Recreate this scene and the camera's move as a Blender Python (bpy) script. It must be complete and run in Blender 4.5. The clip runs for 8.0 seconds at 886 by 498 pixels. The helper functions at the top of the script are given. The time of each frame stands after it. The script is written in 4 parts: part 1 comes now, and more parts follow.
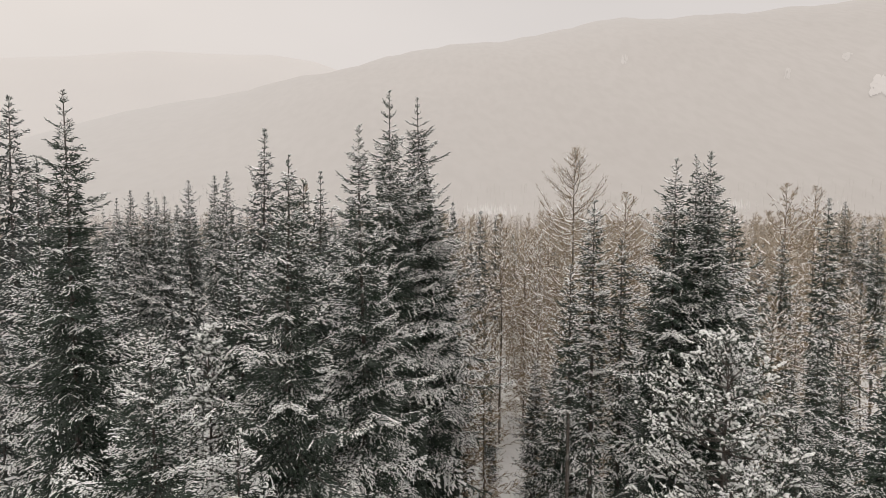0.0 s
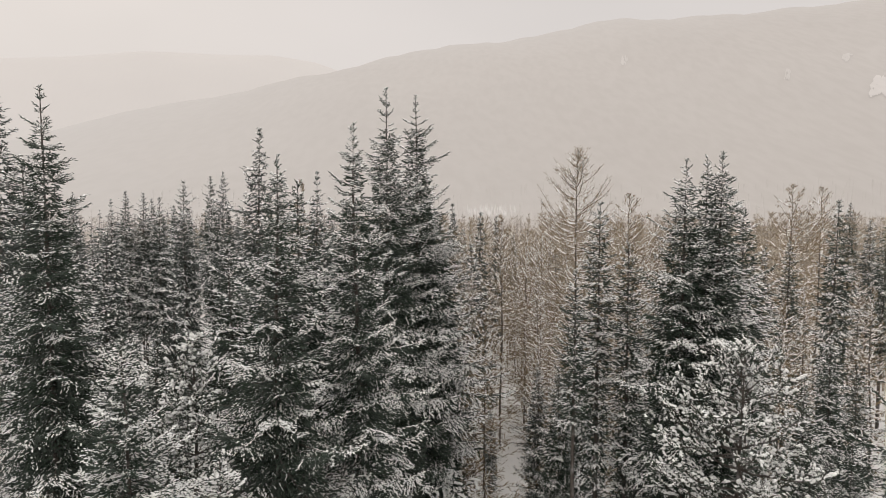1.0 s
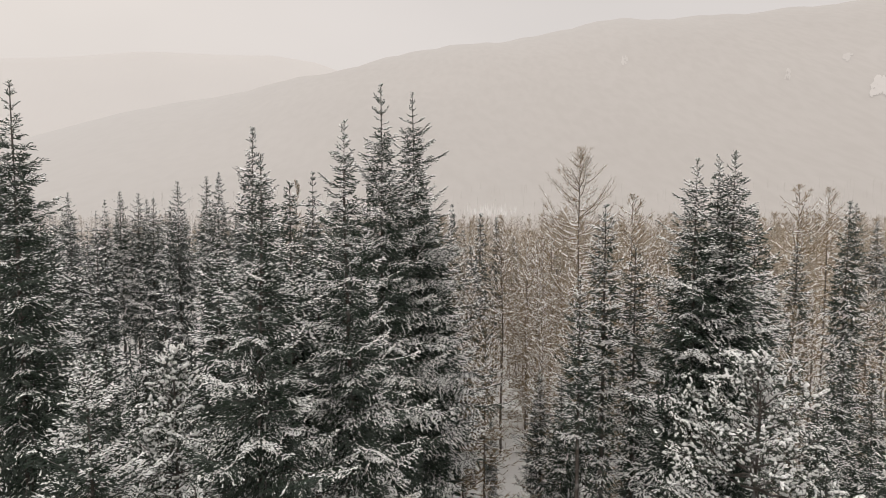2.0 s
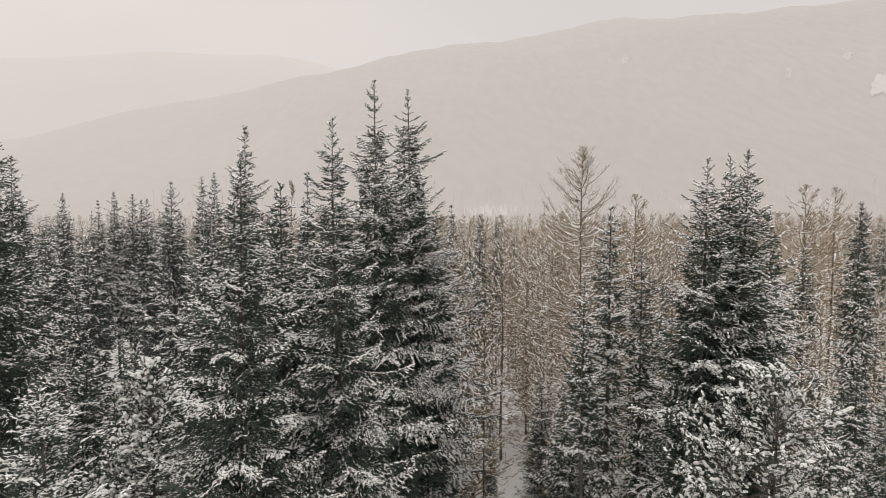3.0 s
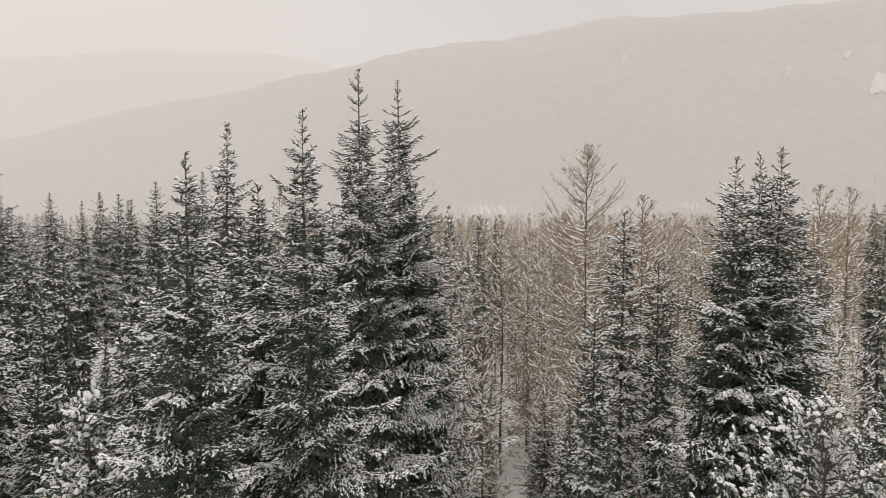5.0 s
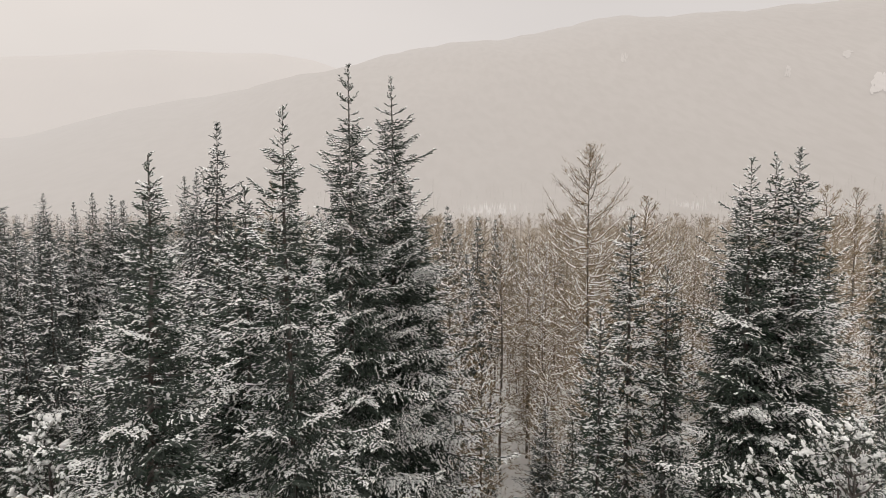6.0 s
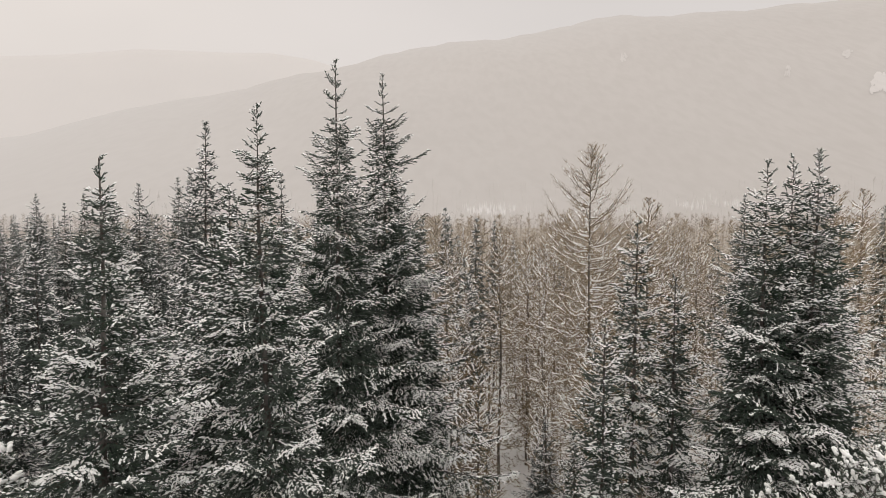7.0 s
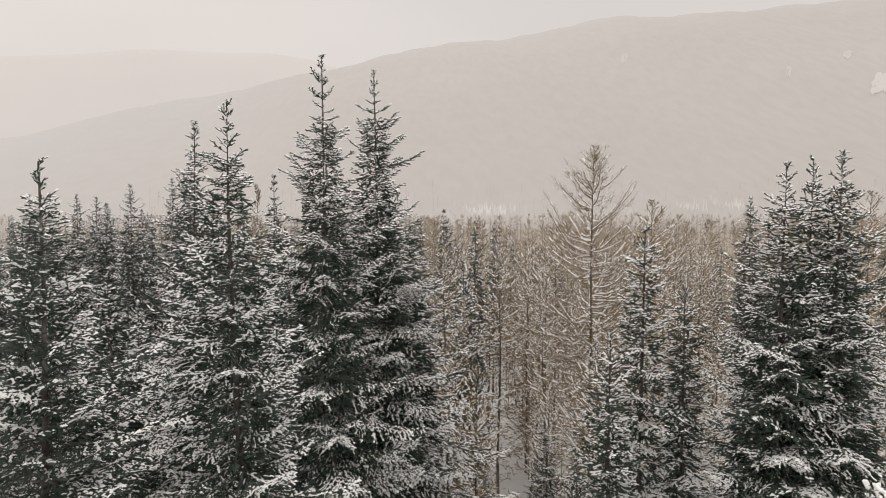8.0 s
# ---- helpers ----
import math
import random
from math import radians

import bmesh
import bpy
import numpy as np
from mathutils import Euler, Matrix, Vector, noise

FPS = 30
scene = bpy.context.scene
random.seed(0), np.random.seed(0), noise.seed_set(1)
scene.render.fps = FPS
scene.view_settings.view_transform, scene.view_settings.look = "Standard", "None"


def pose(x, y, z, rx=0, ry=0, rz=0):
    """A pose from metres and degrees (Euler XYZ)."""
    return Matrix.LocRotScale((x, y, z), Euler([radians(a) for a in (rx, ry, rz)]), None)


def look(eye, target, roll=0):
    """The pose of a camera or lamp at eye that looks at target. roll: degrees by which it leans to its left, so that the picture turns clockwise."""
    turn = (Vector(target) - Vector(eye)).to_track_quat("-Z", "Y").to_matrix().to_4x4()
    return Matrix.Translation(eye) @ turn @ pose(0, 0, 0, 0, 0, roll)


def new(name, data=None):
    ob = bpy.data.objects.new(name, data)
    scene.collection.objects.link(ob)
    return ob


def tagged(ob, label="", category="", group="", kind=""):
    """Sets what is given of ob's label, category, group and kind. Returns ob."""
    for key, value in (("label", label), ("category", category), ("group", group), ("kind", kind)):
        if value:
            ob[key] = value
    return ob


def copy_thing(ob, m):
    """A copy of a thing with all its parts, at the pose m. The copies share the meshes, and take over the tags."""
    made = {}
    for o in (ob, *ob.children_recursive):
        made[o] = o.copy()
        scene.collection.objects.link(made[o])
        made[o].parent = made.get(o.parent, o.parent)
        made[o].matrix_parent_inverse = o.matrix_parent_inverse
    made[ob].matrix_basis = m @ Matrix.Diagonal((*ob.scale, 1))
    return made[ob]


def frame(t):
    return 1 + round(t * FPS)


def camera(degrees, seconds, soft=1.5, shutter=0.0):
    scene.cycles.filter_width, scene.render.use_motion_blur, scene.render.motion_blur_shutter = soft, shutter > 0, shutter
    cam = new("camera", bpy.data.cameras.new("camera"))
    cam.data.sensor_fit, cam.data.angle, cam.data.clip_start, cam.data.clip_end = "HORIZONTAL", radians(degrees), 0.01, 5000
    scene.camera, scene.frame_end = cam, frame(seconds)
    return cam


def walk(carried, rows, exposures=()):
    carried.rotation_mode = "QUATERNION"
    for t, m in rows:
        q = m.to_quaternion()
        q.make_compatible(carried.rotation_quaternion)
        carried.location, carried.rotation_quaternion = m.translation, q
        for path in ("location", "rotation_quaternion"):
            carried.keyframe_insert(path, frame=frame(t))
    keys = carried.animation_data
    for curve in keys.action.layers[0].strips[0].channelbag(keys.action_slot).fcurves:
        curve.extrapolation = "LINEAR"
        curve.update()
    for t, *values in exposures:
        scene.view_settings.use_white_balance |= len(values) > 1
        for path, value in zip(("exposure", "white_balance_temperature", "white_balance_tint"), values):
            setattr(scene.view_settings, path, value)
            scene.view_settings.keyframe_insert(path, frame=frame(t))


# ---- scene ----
cam = camera(72.0, 8.0, soft=0.75)
METRES, EYE, TILT, LEAN, TURN = 8.4, 19.4, -4.3, 0.0, 0.0
ROWS = [
    (0.0, 0.0000, 0.0000, 0.0000, -0.00, 0.00, 0.00),
    (0.5, 0.0011, 0.0590, 0.0082, 0.00, 0.04, -0.02),
    (1.0, 0.0026, 0.1104, 0.0146, -0.02, 0.05, -0.03),
    (1.5, 0.0070, 0.1705, 0.0228, -0.01, 0.06, -0.02),
    (3.0, 0.0264, 0.3459, 0.0500, 0.04, 0.02, 0.04),
    (3.5, 0.0344, 0.4104, 0.0592, 0.03, -0.00, 0.03),
    (4.0, 0.0397, 0.4681, 0.0676, 0.02, -0.02, 0.03),
    (4.5, 0.0428, 0.5339, 0.0772, -0.01, -0.06, 0.04),
    (6.0, 0.0615, 0.7159, 0.1085, -0.04, -0.13, 0.09),
    (6.5, 0.0687, 0.7793, 0.1199, -0.07, -0.14, 0.09),
    (7.0, 0.0790, 0.8348, 0.1320, -0.08, -0.16, 0.08),
    (7.5, 0.0875, 0.8929, 0.1431, -0.06, -0.16, 0.06),
    (8.0, 0.0966, 0.9509, 0.1535, -0.05, -0.12, 0.03),
]
walk(cam, [(t, pose(0, 0, EYE, TILT, LEAN, TURN) @ pose(METRES * x, METRES * y, METRES * z, 90 + pitch, roll, yaw)) for t, x, y, z, yaw, pitch, roll in ROWS])

# ---------------------------------------------------------------- light
# pale overcast winter sky with falling snow in the air
world = bpy.data.worlds.new("overcast_sky")
scene.world = world
world.use_nodes = True
wn, wl = world.node_tree.nodes, world.node_tree.links
wn.clear()
w_out, w_bg = wn.new("ShaderNodeOutputWorld"), wn.new("ShaderNodeBackground")
sky = wn.new("ShaderNodeTexSky")
sky.sky_type, sky.sun_disc = "NISHITA", False
sky.sun_elevation, sky.sun_rotation = radians(38), radians(-35)
sky.dust_density, sky.air_density = 6.0, 1.0
sky_gain = wn.new("ShaderNodeVectorMath")
sky_gain.operation = "SCALE"
sky_gain.inputs["Scale"].default_value = 0.08
wl.new(sky.outputs[0], sky_gain.inputs[0])
w_co, w_map, w_noise, w_ramp, w_mix = (wn.new("ShaderNodeTexCoord"), wn.new("ShaderNodeMapping"), wn.new("ShaderNodeTexNoise"),
                                       wn.new("ShaderNodeValToRGB"), wn.new("ShaderNodeMixRGB"))
w_map.inputs["Scale"].default_value = (1.0, 1.0, 2.2)
w_noise.inputs["Scale"].default_value, w_noise.inputs["Detail"].default_value = 1.6, 3.0
w_ramp.color_ramp.elements[0].position, w_ramp.color_ramp.elements[0].color = 0.30, (0.655, 0.614, 0.590, 1)
w_ramp.color_ramp.elements[1].position, w_ramp.color_ramp.elements[1].color = 0.72, (0.745, 0.696, 0.668, 1)
w_mix.inputs[0].default_value = 0.94
wl.new(w_co.outputs["Generated"], w_map.inputs[0])
wl.new(w_map.outputs[0], w_noise.inputs[0])
wl.new(w_noise.outputs["Fac"], w_ramp.inputs[0])
wl.new(sky_gain.outputs[0], w_mix.inputs[1])
wl.new(w_ramp.outputs[0], w_mix.inputs[2])
w_neutral, w_up = wn.new("ShaderNodeMixRGB"), wn.new("ShaderNodeMapRange")
w_neutral.inputs[2].default_value = (0.668, 0.652, 0.618, 1)
w_up.inputs["From Min"].default_value, w_up.inputs["From Max"].default_value = 0.30, 0.75
wl.new(w_up.outputs[0], w_neutral.inputs[0])
wl.new(w_mix.outputs[0], w_neutral.inputs[1])
wl.new(w_neutral.outputs[0], w_bg.inputs[0])
# an overcast sky is brightest overhead
w_sep, w_zen = wn.new("ShaderNodeSeparateXYZ"), wn.new("ShaderNodeMapRange")
w_zen.interpolation_type = "SMOOTHSTEP"
for key_, val_ in (("From Min", 0.30), ("From Max", 1.0), ("To Min", 1.0), ("To Max", 2.1)):
    w_zen.inputs[key_].default_value = val_
wl.new(w_co.outputs["Generated"], w_sep.inputs[0])
wl.new(w_sep.outputs["Z"], w_zen.inputs[0])
wl.new(w_sep.outputs["Z"], w_up.inputs[0])
wl.new(w_zen.outputs[0], w_bg.inputs[1])
wl.new(w_bg.outputs[0], w_out.inputs[0])

sun_data = bpy.data.lights.new("sun", "SUN")
sun_data.energy, sun_data.angle, sun_data.color = 0.4, radians(25), (1.0, 0.96, 0.91)
sun = new("sun", sun_data)
sun.matrix_world = look((-40, -60, 70), (0, 0, 0))

# ---------------------------------------------------------------- materials


def material(name):
    m = bpy.data.materials.new(name)
    m.use_nodes = True
    n = m.node_tree.nodes
    return m, n, m.node_tree.links, n["Principled BSDF"]


def ramp(n, stops):
    r = n.new("ShaderNodeValToRGB")
    while len(r.color_ramp.elements) < len(stops):
        r.color_ramp.elements.new(0.5)
    for e, (p, c) in zip(r.color_ramp.elements, stops):
        e.position, e.color = p, (*c, 1)
    return r


def noise_tex(n, l, scale, detail=4.0, stretch=(1, 1, 1)):
    co, mp, tx = n.new("ShaderNodeTexCoord"), n.new("ShaderNodeMapping"), n.new("ShaderNodeTexNoise")
    mp.inputs["Scale"].default_value = stretch
    tx.inputs["Scale"].default_value, tx.inputs["Detail"].default_value = scale, detail
    l.new(co.outputs["Object"], mp.inputs[0])
    l.new(mp.outputs[0], tx.inputs[0])
    return tx


def needle_material(name, dark, light, frost, frost_amount):
    """Needles: each sprig its own green, dusted with rime in drifting patches."""
    m, n, l, b = material(name)
    geo, r = n.new("ShaderNodeNewGeometry"), ramp(n, [(0.0, dark), (1.0, light)])
    l.new(geo.outputs["Random Per Island"], r.inputs[0])
    patch = noise_tex(n, l, 2.3, 5.0)
    fr = n.new("ShaderNodeMapRange")
    fr.inputs["From Min"].default_value, fr.inputs["From Max"].default_value = 0.40, 0.75
    fr.inputs["To Max"].default_value = frost_amount
    l.new(patch.outputs["Fac"], fr.inputs[0])
    mix = n.new("ShaderNodeMixRGB")
    mix.inputs[2].default_value = (*frost, 1)
    l.new(fr.outputs[0], mix.inputs[0])
    l.new(r.outputs[0], mix.inputs[1])
    l.new(mix.outputs[0], b.inputs["Base Color"])
    b.inputs["Roughness"].default_value = 0.72
    b.inputs["Specular IOR Level"].default_value = 0.25
    return m


def bark_material(name, dark, light, snow_dust):
    m, n, l, b = material(name)
    tx = noise_tex(n, l, 14.0, 6.0, (1, 1, 0.18))
    r = ramp(n, [(0.3, dark), (0.7, light)])
    l.new(tx.outputs["Fac"], r.inputs[0])
    dust = noise_tex(n, l, 3.0, 5.0)
    dr = n.new("ShaderNodeMapRange")
    dr.inputs["From Min"].default_value, dr.inputs["From Max"].default_value = 0.5, 0.7
    dr.inputs["To Max"].default_value = snow_dust
    l.new(dust.outputs["Fac"], dr.inputs[0])
    mix = n.new("ShaderNodeMixRGB")
    mix.inputs[2].default_value = (0.72, 0.70, 0.69, 1)
    l.new(dr.outputs[0], mix.inputs[0])
    l.new(r.outputs[0], mix.inputs[1])
    l.new(mix.outputs[0], b.inputs["Base Color"])
    bump = n.new("ShaderNodeBump")
    bump.inputs["Strength"].default_value, bump.inputs["Distance"].default_value = 0.6, 0.02
    l.new(tx.outputs["Fac"], bump.inputs["Height"])
    l.new(bump.outputs[0], b.inputs["Normal"])
    b.inputs["Roughness"].default_value = 0.9
    return m


def snow_material(name, low, high, scale):
    m, n, l, b = material(name)
    tx = noise_tex(n, l, scale, 6.0)
    r = ramp(n, [(0.3, low), (0.7, high)])
    l.new(tx.outputs["Fac"], r.inputs[0])
    l.new(r.outputs[0], b.inputs["Base Color"])
    fine = noise_tex(n, l, scale * 9, 3.0)
    bump = n.new("ShaderNodeBump")
    bump.inputs["Strength"].default_value, bump.inputs["Distance"].default_value = 0.35, 0.02
    l.new(fine.outputs["Fac"], bump.inputs["Height"])
    l.new(bump.outputs[0], b.inputs["Normal"])
    b.inputs["Roughness"].default_value = 0.65
    b.inputs["Specular IOR Level"].default_value = 0.3
    return m


SNOW = snow_material("branch_snow", (0.86, 0.845, 0.835), (0.94, 0.925, 0.915), 3.0)
GROUND_SNOW = snow_material("ground_snow", (0.74, 0.72, 0.71), (0.88, 0.86, 0.85), 0.35)
# low brushwood covers the valley floor beyond the near trees
gn, gl = GROUND_SNOW.node_tree.nodes, GROUND_SNOW.node_tree.links
g_base = gn["Principled BSDF"].inputs["Base Color"]
g_snow, g_scrub = g_base.links[0].from_socket, noise_tex(gn, gl, 0.11, 6.0)
g_tan, g_mix, g_co, g_xyz, g_far = ramp(gn, [(0.3, (0.27, 0.225, 0.180)), (0.7, (0.44, 0.395, 0.355))]), gn.new("ShaderNodeMixRGB"), gn.new("ShaderNodeTexCoord"), gn.new("ShaderNodeSeparateXYZ"), gn.new("ShaderNodeMapRange")
g_far.inputs["From Min"].default_value, g_far.inputs["From Max"].default_value = 70.0, 190.0
gl.new(g_scrub.outputs["Fac"], g_tan.inputs[0])
gl.new(g_co.outputs["Object"], g_xyz.inputs[0])
gl.new(g_xyz.outputs["Y"], g_far.inputs[0])
gl.new(g_far.outputs[0], g_mix.inputs[0])
gl.new(g_snow, g_mix.inputs[1])
gl.new(g_tan.outputs[0], g_mix.inputs[2])
gl.new(g_mix.outputs[0], g_base)
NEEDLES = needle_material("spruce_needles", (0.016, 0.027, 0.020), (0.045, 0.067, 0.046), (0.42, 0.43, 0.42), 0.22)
# greens lightened and rime raised with distance, standing in for haze
NEEDLES_MID = needle_material("haze_paled_spruce_needles", (0.024, 0.035, 0.030), (0.060, 0.077, 0.065), (0.46, 0.46, 0.46), 0.32)
NEEDLES_FAR = needle_material("haze_greyed_spruce_needles", (0.050, 0.060, 0.056), (0.100, 0.112, 0.104), (0.50, 0.50, 0.50), 0.5)
NEEDLES_PINE = needle_material("pine_needles", (0.022, 0.034, 0.024), (0.060, 0.080, 0.052), (0.42, 0.43, 0.42), 0.2)
BARK = bark_material("spruce_bark", (0.035, 0.028, 0.024), (0.10, 0.082, 0.070), 0.25)
LARCH_BARK = bark_material("larch_bark", (0.085, 0.070, 0.054), (0.17, 0.145, 0.115), 0.3)
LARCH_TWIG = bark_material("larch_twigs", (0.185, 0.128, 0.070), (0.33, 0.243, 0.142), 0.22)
# haze painted into the far larches: paler, greyer tan and more white dust
LARCH_FAR = bark_material("haze_paled_larch_twigs", (0.335, 0.276, 0.208), (0.455, 0.387, 0.308), 0.45)
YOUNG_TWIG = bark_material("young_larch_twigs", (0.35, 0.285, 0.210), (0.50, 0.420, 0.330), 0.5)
# these two are paled towards the slope's colour, as haze would do
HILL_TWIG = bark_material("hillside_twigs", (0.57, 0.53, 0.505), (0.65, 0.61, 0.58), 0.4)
HAZY_TWIG = bark_material("haze_paled_far_twigs", (0.46, 0.412, 0.378), (0.58, 0.53, 0.495), 0.5)

# ---------------------------------------------------------------- mesh tools


class Soup:
    """Triangles gathered in arrays and turned into one mesh."""

    def __init__(self):
        self.v, self.f, self.n = [], [], 0

    def add(self, verts, faces):
        self.v.append(verts)
        self.f.append(faces + self.n)
        self.n += len(verts)

    def arrays(self):
        if not self.v:
            return np.zeros((0, 3)), np.zeros((0, 3), int)
        return np.concatenate(self.v), np.concatenate(self.f)

    def mesh(self, name, mat, smooth=False):
        v, f = self.arrays()
        me = bpy.data.meshes.new(name)
        me.vertices.add(len(v))
        me.vertices.foreach_set("co", v.astype(np.float32).ravel())
        me.loops.add(3 * len(f))
        me.loops.foreach_set("vertex_index", f.astype(np.int32).ravel())
        me.polygons.add(len(f))
        me.polygons.foreach_set("loop_start", np.arange(0, 3 * len(f), 3, dtype=np.int32))
        me.polygons.foreach_set("use_smooth", np.full(len(f), smooth))
        me.update(calc_edges=True)
        me.materials.append(mat)
        return me


def unit(a):
    return a / np.maximum(np.linalg.norm(a, axis=-1, keepdims=True), 1e-9)


UP = np.array([0.0, 0.0, 1.0])


def sides(d):
    """Two directions across each direction of d: level, and upward."""
    s = np.cross(d, UP)
    s = np.where(np.linalg.norm(s, axis=-1, keepdims=True) < 1e-3, np.array([1.0, 0, 0]), s)
    s = unit(s)
    return s, np.cross(s, d)


def spikes(soup, p, d, length, width):
    """Slender sprigs, one at each p along d: a creased blade, widest near its foot."""
    if len(p) == 0:
        return
    s, u = sides(d)
    roll = (np.arange(len(p)) * 2.399 % np.pi)[:, None]
    s = s * np.cos(roll) + u * np.sin(roll)
    length, width = np.reshape(length, (-1, 1)), np.reshape(width, (-1, 1))
    q = p + d * length * 0.4
    verts = np.stack([p, q + s * width, q - s * width, p + d * length], 1).reshape(-1, 3)
    k = 4 * np.arange(len(p))[:, None, None]
    soup.add(verts, (np.array([[0, 1, 2], [3, 2, 1]])[None] + k).reshape(-1, 3))


def loaves(soup, p, d, length, width, height, n=4):
    """Small lumps of snow on twigs: an uneven ring of n corners and a crown."""
    if len(p) == 0:
        return
    s, u = sides(d)
    u = unit(u * 0.5 + UP)
    length, width, height = (np.reshape(a, (-1, 1)) for a in (length, width, height))
    k = np.arange(len(p))[:, None]
    ring = []
    for i in range(n):
        a = 2 * np.pi * (i + 0.5) / n
        r = (0.72 if n == 4 else 0.5) * (0.7 + 0.6 * ((k * 0.618 + i * 0.37) % 1))
        ring.append(p + d * length * r * math.cos(a) + s * width * r * math.sin(a) - u * height * 0.15)
    ring.append(p + u * height + d * length * 0.25 * ((k * 0.414) % 1 - 0.5))
    verts = np.stack(ring, 1).reshape(-1, 3)
    faces = np.array([[i, (i + 1) % n, n] for i in range(n)])
    soup.add(verts, (faces[None] + (n + 1) * k[:, :, None]).reshape(-1, 3))


def tube(soup, pts, radii, n=4):
    """A tapering limb along pts."""
    pts, radii = np.asarray(pts, float), np.asarray(radii, float)
    d = unit(np.gradient(pts, axis=0))
    s, u = sides(d)
    ang = np.linspace(0, 2 * np.pi, n, endpoint=False)
    ring = pts[:, None] + radii[:, None, None] * (np.cos(ang)[None, :, None] * s[:, None] + np.sin(ang)[None, :, None] * u[:, None])
    m = len(pts)
    faces = []
    for i in range(m - 1):
        for j in range(n):
            a, b = i * n + j, i * n + (j + 1) % n
            faces += [[a, b, b + n], [a, b + n, a + n]]
    soup.add(ring.reshape(-1, 3), np.array(faces))


def tubes(soup, pts, radii, n=3):
    """Many tapering limbs at once: pts holds a row of places for each limb."""
    count, m = pts.shape[:2]
    d = unit(np.gradient(pts, axis=1))
    s, u = sides(d)
    ang = np.linspace(0, 2 * np.pi, n, endpoint=False)
    ring = pts[:, :, None] + radii[:, :, None, None] * (np.cos(ang)[:, None] * s[:, :, None] + np.sin(ang)[:, None] * u[:, :, None])
    i, j = (a.ravel() for a in np.meshgrid(np.arange(m - 1), np.arange(n), indexing="ij"))
    a, b = i * n + j, i * n + (j + 1) % n
    faces = np.concatenate([np.column_stack([a, b, b + n]), np.column_stack([a, b + n, a + n])])
    soup.add(ring.reshape(-1, 3), (faces[None] + (m * n * np.arange(count))[:, None, None]).reshape(-1, 3))


def brush(soup, p, d, length, width):
    """Needle-clad twigs, one at each p along d: slim wedges with blunt ends, turned at random."""
    if len(p) == 0:
        return
    s, u = sides(d)
    roll = (np.arange(len(p)) * 2.399 % np.pi)[:, None]
    s, u = s * np.cos(roll) + u * np.sin(roll), u * np.cos(roll) - s * np.sin(roll)
    length, width = np.reshape(length, (-1, 1)), np.reshape(width, (-1, 1))
    q = p + d * length
    verts = np.stack([p + s * width, p - s * width, q + u * width * 0.8, q - u * width * 0.8], 1).reshape(-1, 3)
    k = 4 * np.arange(len(p))[:, None, None]
    soup.add(verts, (np.array([[0, 1, 2], [1, 0, 3], [0, 2, 3], [1, 3, 2]])[None] + k).reshape(-1, 3))


def along(pts, s):
    """Places and directions at the shares s of a polyline."""
    k = np.clip(s * (len(pts) - 1), 0, len(pts) - 1.001)
    i = k.astype(int)
    w = (k - i)[:, None]
    return pts[i] * (1 - w) + pts[i + 1] * w, unit(pts[i + 1] - pts[i])


# ---------------------------------------------------------------- trees


